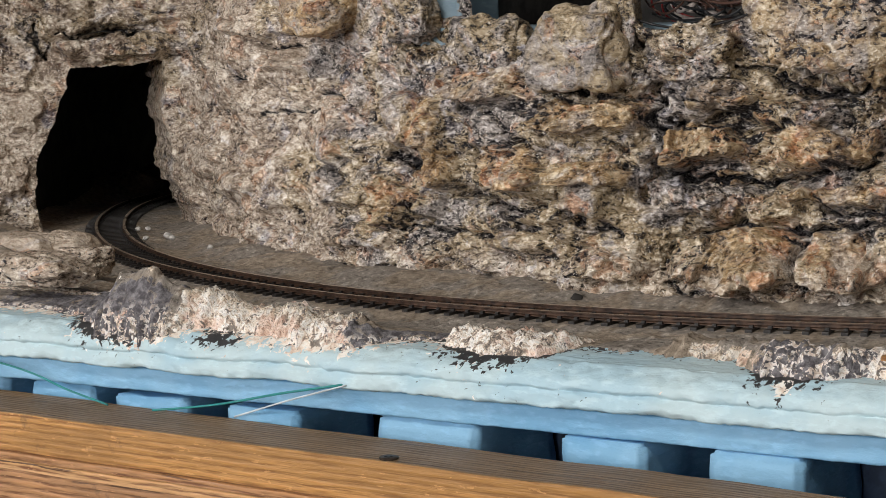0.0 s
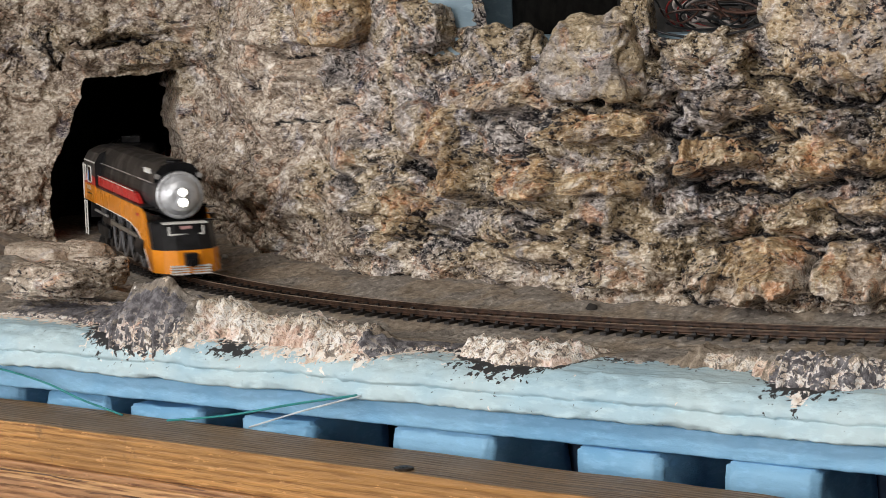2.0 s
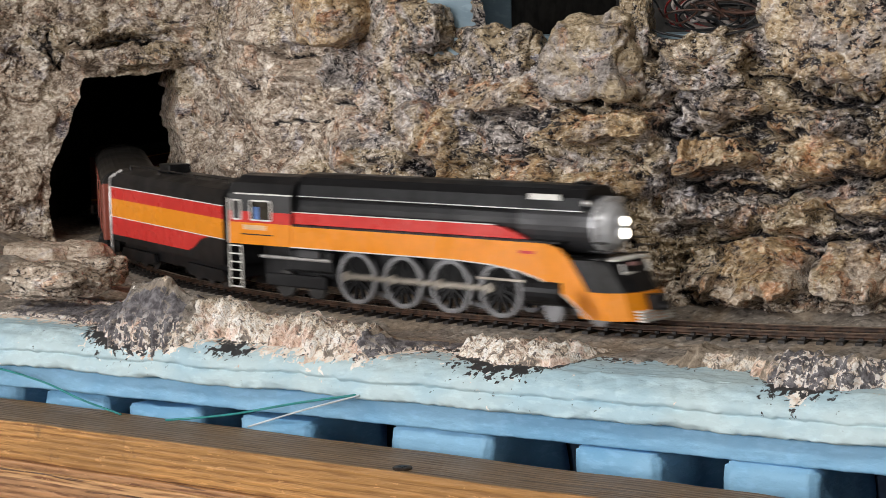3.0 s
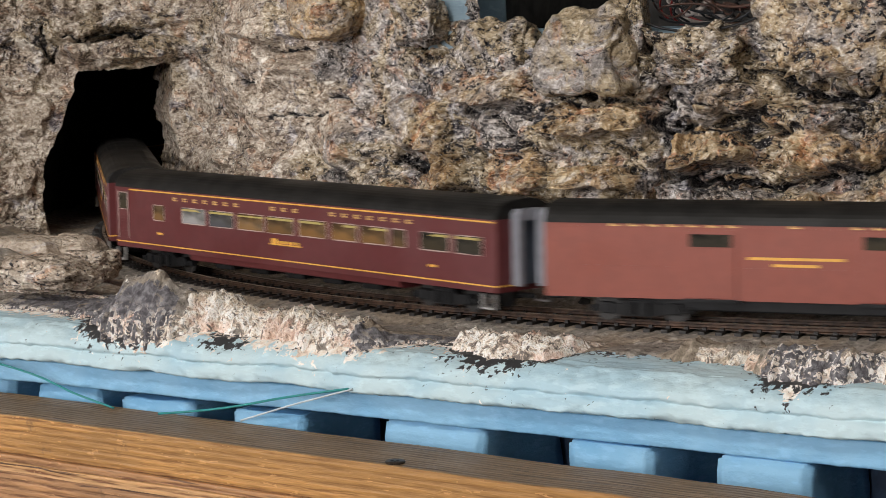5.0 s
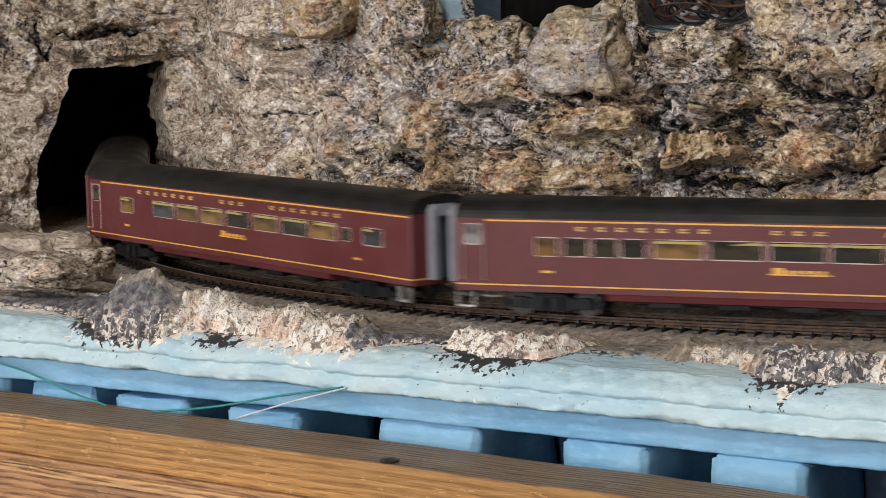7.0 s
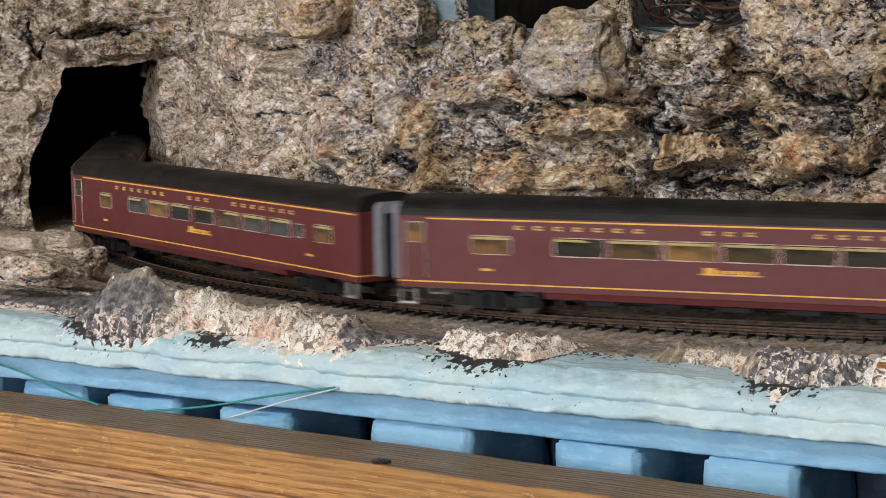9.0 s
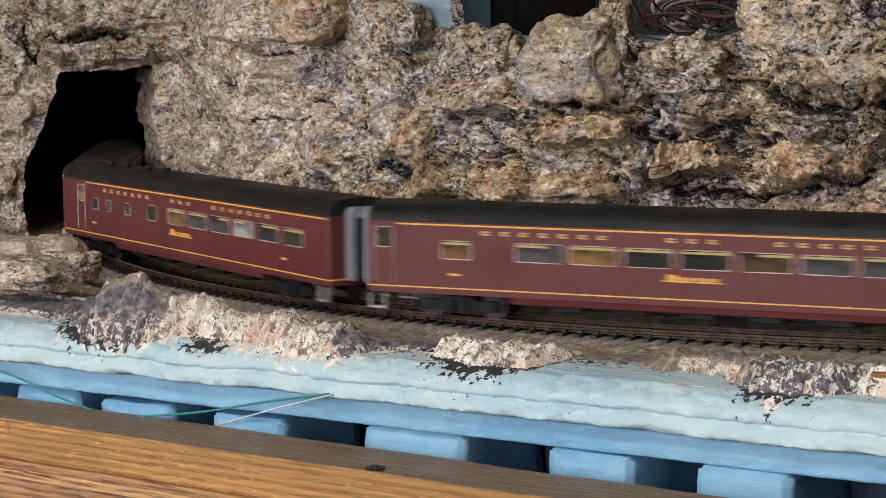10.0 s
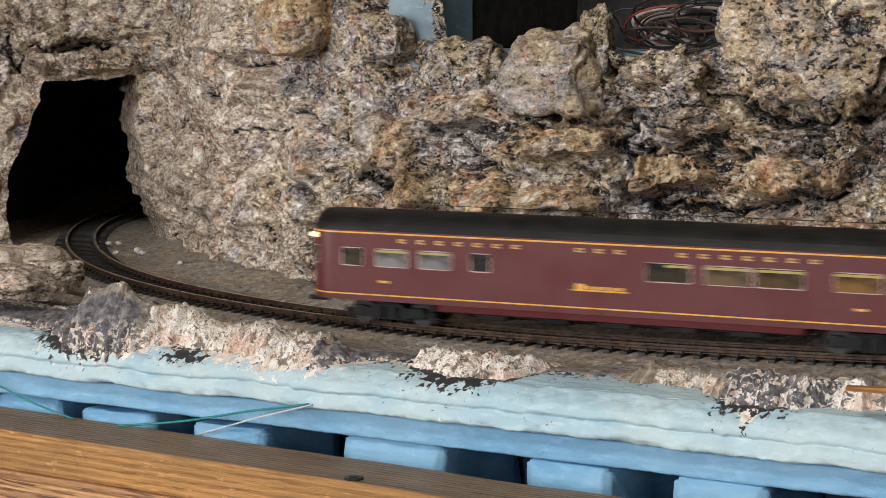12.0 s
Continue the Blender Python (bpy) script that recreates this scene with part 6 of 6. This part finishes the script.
        # cylinder, guides and rods
        part("cylinder", lathe(bmesh.new(), [(0.078, 0.0030), (0.0785, 0.0060), (0.0975, 0.0060), (0.098, 0.0030)], "X", 20, (0, s * 0.0125, 0.0135)), BLACK, car)
        part("crosshead_guide", boxed(0.052, 0.079, *sorted((s * 0.0140, s * 0.0150)), 0.0165, 0.0175), ROD, car)
        part("valve_chest", boxed(0.076, 0.100, *sorted((s * 0.0090, s * 0.0150)), 0.0180, 0.0225, bevel=0.001), BLACK, car)
        for x in (0.0885, 0.1120):
            piece("lead_wheel", shared(("lead_wheel", 0.005), lambda: lathe(bmesh.new(), [(-0.0012, 0.0001), (-0.0012, 0.0050), (0.0012, 0.0050), (0.0012, 0.0001)], "Y", 22), RIM), car, pose(x, s * 0.0090, 0.0052))
        for x, r in ((-0.0480, 0.0056), (-0.0680, 0.0062)):
            piece("trailing_wheel", shared(("trailing_wheel", r), lambda: lathe(bmesh.new(), [(-0.0012, 0.0001), (-0.0012, r), (0.0012, r), (0.0012, 0.0001)], "Y", 22), DULL), car, pose(x, s * 0.0090, r))
        part("trailing_frame", boxed(-0.0780, -0.0400, *sorted((s * 0.0110, s * 0.0128)), 0.0050, 0.0110, bevel=0.0008), BLACK, car)
        part("ash_pan", boxed(-0.0640, -0.0360, *sorted((s * 0.0060, s * 0.0120)), 0.0125, 0.0225, bevel=0.001), BLACK, car)
        part("pipe", rod(bmesh.new(), (-0.080, s * 0.0135, 0.0185), (-0.036, s * 0.0135, 0.0185), 0.0008, 8), STEEL, car)
        part("injector", boxed(-0.0560, -0.0420, *sorted((s * 0.0120, s * 0.0142)), 0.0190, 0.0228, bevel=0.0006), plain("worn_grey", (0.06, 0.06, 0.062), 0.5, 0.4), car)
        for x in DRIVERS:
            wheel = piece("driving_wheel", shared(("driving_wheel", 1), driver_mesh, RIM), car, pose(x, s * 0.0098, DRIVER_R), "silver-rimmed driving wheel")
            piece("spokes", shared(("spokes", 1), spoke_mesh, BLACK), wheel, Matrix.Identity(4) if s < 0 else pose(0, 0, 0, 0, 0, 180))
            SPINNING.append((wheel, x, s * 0.0098, DRIVER_R, True))
        bm = bmesh.new()
        box(bm, DRIVERS[0] - 0.0025, DRIVERS[-1] + 0.0025, -0.0006, 0.0006, -0.0011, 0.0011, bevel=0.0003)
        for x in DRIVERS:
            rod(bm, (x, -0.0009, 0), (x, 0.0009, 0), 0.0021, 12)
        rods = part("side_rod", bm, ROD, car, "oiled steel side rod")
        rods.matrix_basis = pose(0, s * 0.0128, DRIVER_R)
        SPINNING.append((rods, 0.0, s * 0.0128, DRIVER_R, False))
        # handrails and ladder behind the cab
        yl = s * (H + 0.0004)
        ladder = part("ladder", rod(bmesh.new(), (-0.0975, yl, 0.0035), (-0.0975, yl, 0.0235), 0.00045, 6), WHITE, car, "white cab ladder")
        part("ladder_post", rod(bmesh.new(), (-0.0895, yl, 0.0035), (-0.0895, yl, 0.0235), 0.00045, 6), WHITE, ladder)
        for k in range(6):
            part("rung", rod(bmesh.new(), (-0.0975, yl, 0.0040 + k * 0.0038), (-0.0895, yl, 0.0040 + k * 0.0038), 0.00035, 6), WHITE, ladder)
        part("grab_rail", rod(bmesh.new(), (-0.0975, s * (H + 0.0006), 0.0240), (-0.0975, s * (H + 0.0006), 0.0450), 0.0004, 6), WHITE, car)
    part("frame", boxed(-0.085, 0.100, -0.0065, 0.0065, 0.0060, 0.0280), BLACK, car)
    # cab
    cab = [(-H, 0.0240), (H, 0.0240), (H, 0.0470), (0.0135, 0.0520), (0.0070, 0.0548), (0.0, 0.0555), (-0.0070, 0.0548), (-0.0135, 0.0520), (-H, 0.0470)]
    body = part("cab", section(bmesh.new(), cab, -0.0980, -0.0570), plain("cab_black", (0.014, 0.014, 0.015), 0.36), car, "black cab")
    for s in (-1, 1):
        y0, y1 = sorted((s * H, s * (H + 0.00025)))
        part("orange_panel", boxed(-0.0981, -0.0569, y0, y1, 0.0240, 0.0340), ORANGE, body)
        part("red_panel", boxed(-0.0981, -0.0569, y0, y1, 0.0340, 0.0392), RED, body)
        part("gutter", boxed(-0.0930, -0.0560, *sorted((s * H, s * (H + 0.0006))), 0.0470, 0.0476), WHITE, body)
        for x, w in ((-0.0920, 0.0062), (-0.0760, 0.0140)):
            f = piece("window", shared(("window", w, 0.0096), lambda: ring_frame(w, 0.0096, 0.0007, 0.0005), WHITE), body, pose(x, s * (H + 0.0002), 0.0398, 0, 0, 0 if s < 0 else 180))
            piece("pane", shared(("pane", w, 0.0096), lambda: pane_mesh(w, 0.0096), GLASS), f, pose(0, -0.0001, 0))
        part("window_blind", boxed(-0.0800, -0.0775, *sorted((s * (H + 0.0003), s * (H + 0.0005))), 0.0358, 0.0415), BLUE_CLOTH, body, "blue patch behind the cab window")
        part("number_bar", boxed(-0.0880, -0.0730, *sorted((s * H, s * (H + 0.0004))), 0.0308, 0.0330), plain("cream", (0.70, 0.45, 0.25), 0.5), body)
        part("stripe_bar", boxed(-0.0890, -0.0690, *sorted((s * H, s * (H + 0.0004))), 0.0284, 0.0289), BLACK, body)
    # pilot
    pil = [(0.1080, -H), (0.1230, -H), (0.1300, -0.0125), (0.1330, -0.0060), (0.1335, 0.0060), (0.1300, 0.0125), (0.1230, H), (0.1080, H)]
    bm = shell([[(x - (0.0035 if z > 0.01 else 0), y, z) for x, y in pil] for z in (0.0040, 0.0150)])
    pilot = part("pilot", bm, ORANGE, car, "orange rounded pilot")
    bm = bmesh.new()
    for k in range(4):
        box(bm, 0.1255, 0.1342 - 0.0003 * k, -0.0098, -0.0008, 0.0036 + k * 0.0012, 0.0043 + k * 0.0012)
        box(bm, 0.1255, 0.1342 - 0.0003 * k, 0.0008, 0.0098, 0.0036 + k * 0.0012, 0.0043 + k * 0.0012)
    part("pilot_slat", bm, WHITE, pilot, "white ribbed foot of the pilot")
    bm = bmesh.new()
    box(bm, 0.1290, 0.1360, -0.0032, 0.0032, 0.0078, 0.0140, bevel=0.0008)
    rod(bm, (0.1330, 0, 0.0095), (0.1390, 0, 0.0095), 0.0018, 10)
    part("coupler", bm, BLACK, pilot, "black front coupler")
    part("front_deck", shell([[(x - 0.004 - (0.009 if z > 0.02 else 0), y * 0.96, z) for x, y in pil] for z in (0.0150, 0.0275)]), BLACK, car, "black stepped front deck")
    part("deck_rail", boxed(0.1150, 0.1215, -0.0110, 0.0110, 0.0272, 0.0279), WHITE, car, "white deck edge")
    bm = bmesh.new()
    for a, b in (((0.1225, -0.0085, 0.0262), (0.1235, -0.0085, 0.0222)), ((0.1225, 0.0085, 0.0262), (0.1235, 0.0085, 0.0222)), ((0.1235, -0.0085, 0.0222), (0.1235, 0.0085, 0.0222))):
        rod(bm, a, b, 0.0005, 6)
    part("front_handrail", bm, WHITE, car)
    part("front_plate", boxed(0.1215, 0.1222, -0.0028, 0.0028, 0.0246, 0.0262), plain("pink_plate", (0.50, 0.28, 0.27), 0.5), car, "small pink front plate")
    for s in (-1, 1):
        bm = bmesh.new()
        for k in range(3):
            box(bm, 0.1130, 0.1180, *sorted((s * 0.0118, s * 0.0158)), 0.0280 + k * 0.0032, 0.0285 + k * 0.0032)
        part("front_step", bm, BLACK, car)
    return car


def build_tender():
    car = tagged(new("tender"), "orange, red and black locomotive tender on six-wheel trucks", "tender")
    L, H = 0.0760, 0.0162
    side = [(-H, 0.0120), (H, 0.0120), (H, 0.0440), (0.0142, 0.0475), (0.0080, 0.0495), (-0.0080, 0.0495), (-0.0142, 0.0475), (-H, 0.0440)]
    body = part("tank", section(bmesh.new(), side, -L, L), BLACK, car, "black tender tank")
    for s in (-1, 1):
        y0, y1 = sorted((s * H, s * (H + 0.00025)))
        part("red_stripe", boxed(-L, L, y0, y1, 0.0340, 0.0400), RED, car)
        part("orange_stripe", boxed(-L, L, y0, y1, 0.0245, 0.0340), ORANGE, car)
        part("lower_red", prism(bmesh.new(), [(-L, 0.0150), (0.032, 0.0155), (0.040, 0.0180), (0.048, 0.0222), (0.058, 0.0243), (-L, 0.0243)], y0, y1), RED, car, "red lower panel with curved end")
        bm = bmesh.new()
        for z in (0.0243, 0.0400):
            box(bm, -L, L, *sorted((s * H, s * (H + 0.0004))), z, z + 0.0004)
        part("silver_line", bm, WHITE, car)
        bm = bmesh.new()
        for y in (0.0, 0.0024):
            pts = [(-L - 0.0006, 0.0040), (-L - 0.0006, 0.0400), (-L + 0.0006, 0.0450), (-L + 0.006, 0.0490)]
            for (xa, za), (xb, zb) in zip(pts, pts[1:]):
                rod(bm, (xa + y, s * (H + 0.0004), za), (xb + y, s * (H + 0.0004) if zb < 0.046 else s * 0.0120, zb), 0.0004, 6)
        for k in range(11):
            rod(bm, (-L - 0.0006, s * (H + 0.0004), 0.0060 + k * 0.0034), (-L + 0.0018, s * (H + 0.0004), 0.0060 + k * 0.0034), 0.0003, 6)
        part("rear_ladder", bm, STEEL, car, "bright ladder at the tender's rear edge")
        for x0 in (-0.045, 0.045):
            part("truck_frame", prism(bmesh.new(), [(x0 - 0.025, 0.0045), (x0 - 0.02, 0.0028), (x0 + 0.02, 0.0028), (x0 + 0.025, 0.0045), (x0 + 0.022, 0.0085), (x0 - 0.022, 0.0085)], *sorted((s * 0.0118, s * 0.0136))), BLACK, car)
            for k in (-1, 0, 1):
                piece("wheel", shared(("tender_wheel", 0.005), lambda: wheel_mesh(0.0050, 0.0028), DULL), car, pose(x0 + k * 0.0165, s * 0.0088, 0.0053, 0, 0, 0 if s > 0 else 180))
    part("underframe", boxed(-0.070, 0.070, -0.011, 0.011, 0.0050, 0.0120), BLACK, car)
    part("hatch", boxed(-0.030, -0.016, -0.006, 0.006, 0.0495, 0.0540, bevel=0.0006), BLACK, car)
    part("top_rail", rod(bmesh.new(), (-0.060, -0.010, 0.0515), (0.070, -0.010, 0.0515), 0.0004, 6), BLACK, car)
    for x in (-0.06, -0.02, 0.03, 0.07):
        part("rail_post", rod(bmesh.new(), (x, -0.010, 0.0490), (x, -0.010, 0.0515), 0.0004, 6), BLACK, car)
    coupler(car, -L, -1)
    return car


TRAIN.append((build_locomotive(), 0.629, 0.05))
TRAIN.append((build_tender(), 0.4505, 0.045))
build_ties()


# ---- motion: how far the train has run; s is the middle of the first maroon coach ----
RUN = [(0.0, -1.410), (1.5, -0.990), (2.5, -0.709), (3.2, -0.514), (4.8, -0.0665), (5.5, 0.1295), (6.5, 0.4075), (7.5, 0.693), (9.5, 1.2686), (10.5, 1.5537), (11.5, 1.8389), (12.0, 1.9845)]


def run(t):
    ts, ss = [r[0] for r in RUN], [r[1] for r in RUN]
    return float(np.interp(t, ts, ss))


def vehicle_pose(s, pins):
    """A vehicle whose two trucks stand on the track at s plus and minus pins."""
    x1, y1, _ = track(s + pins)
    x0, y0, _ = track(s - pins)
    return pose((x0 + x1) / 2, (y0 + y1) / 2, 0, 0, 0, math.degrees(math.atan2(y1 - y0, x1 - x0)))


def motions():
    times = [k / 10 for k in range(121)]
    for thing, offset, pins in TRAIN:
        walk(thing, [(t, vehicle_pose(run(t) + offset, pins)) for t in times])
    fine = [k / 30 for k in range(361)]
    for wheel, x, y, z, turns in SPINNING:
        rows = []
        for t in fine:
            a = (run(t) - run(0)) / DRIVER_R
            if turns:
                rows.append((t, pose(x, y, z, 0, math.degrees(a), 0)))
            else:
                rows.append((t, pose(x + 0.0046 * math.cos(a), y, z - 0.0046 * math.sin(a))))
        walk(wheel, rows)


motions()
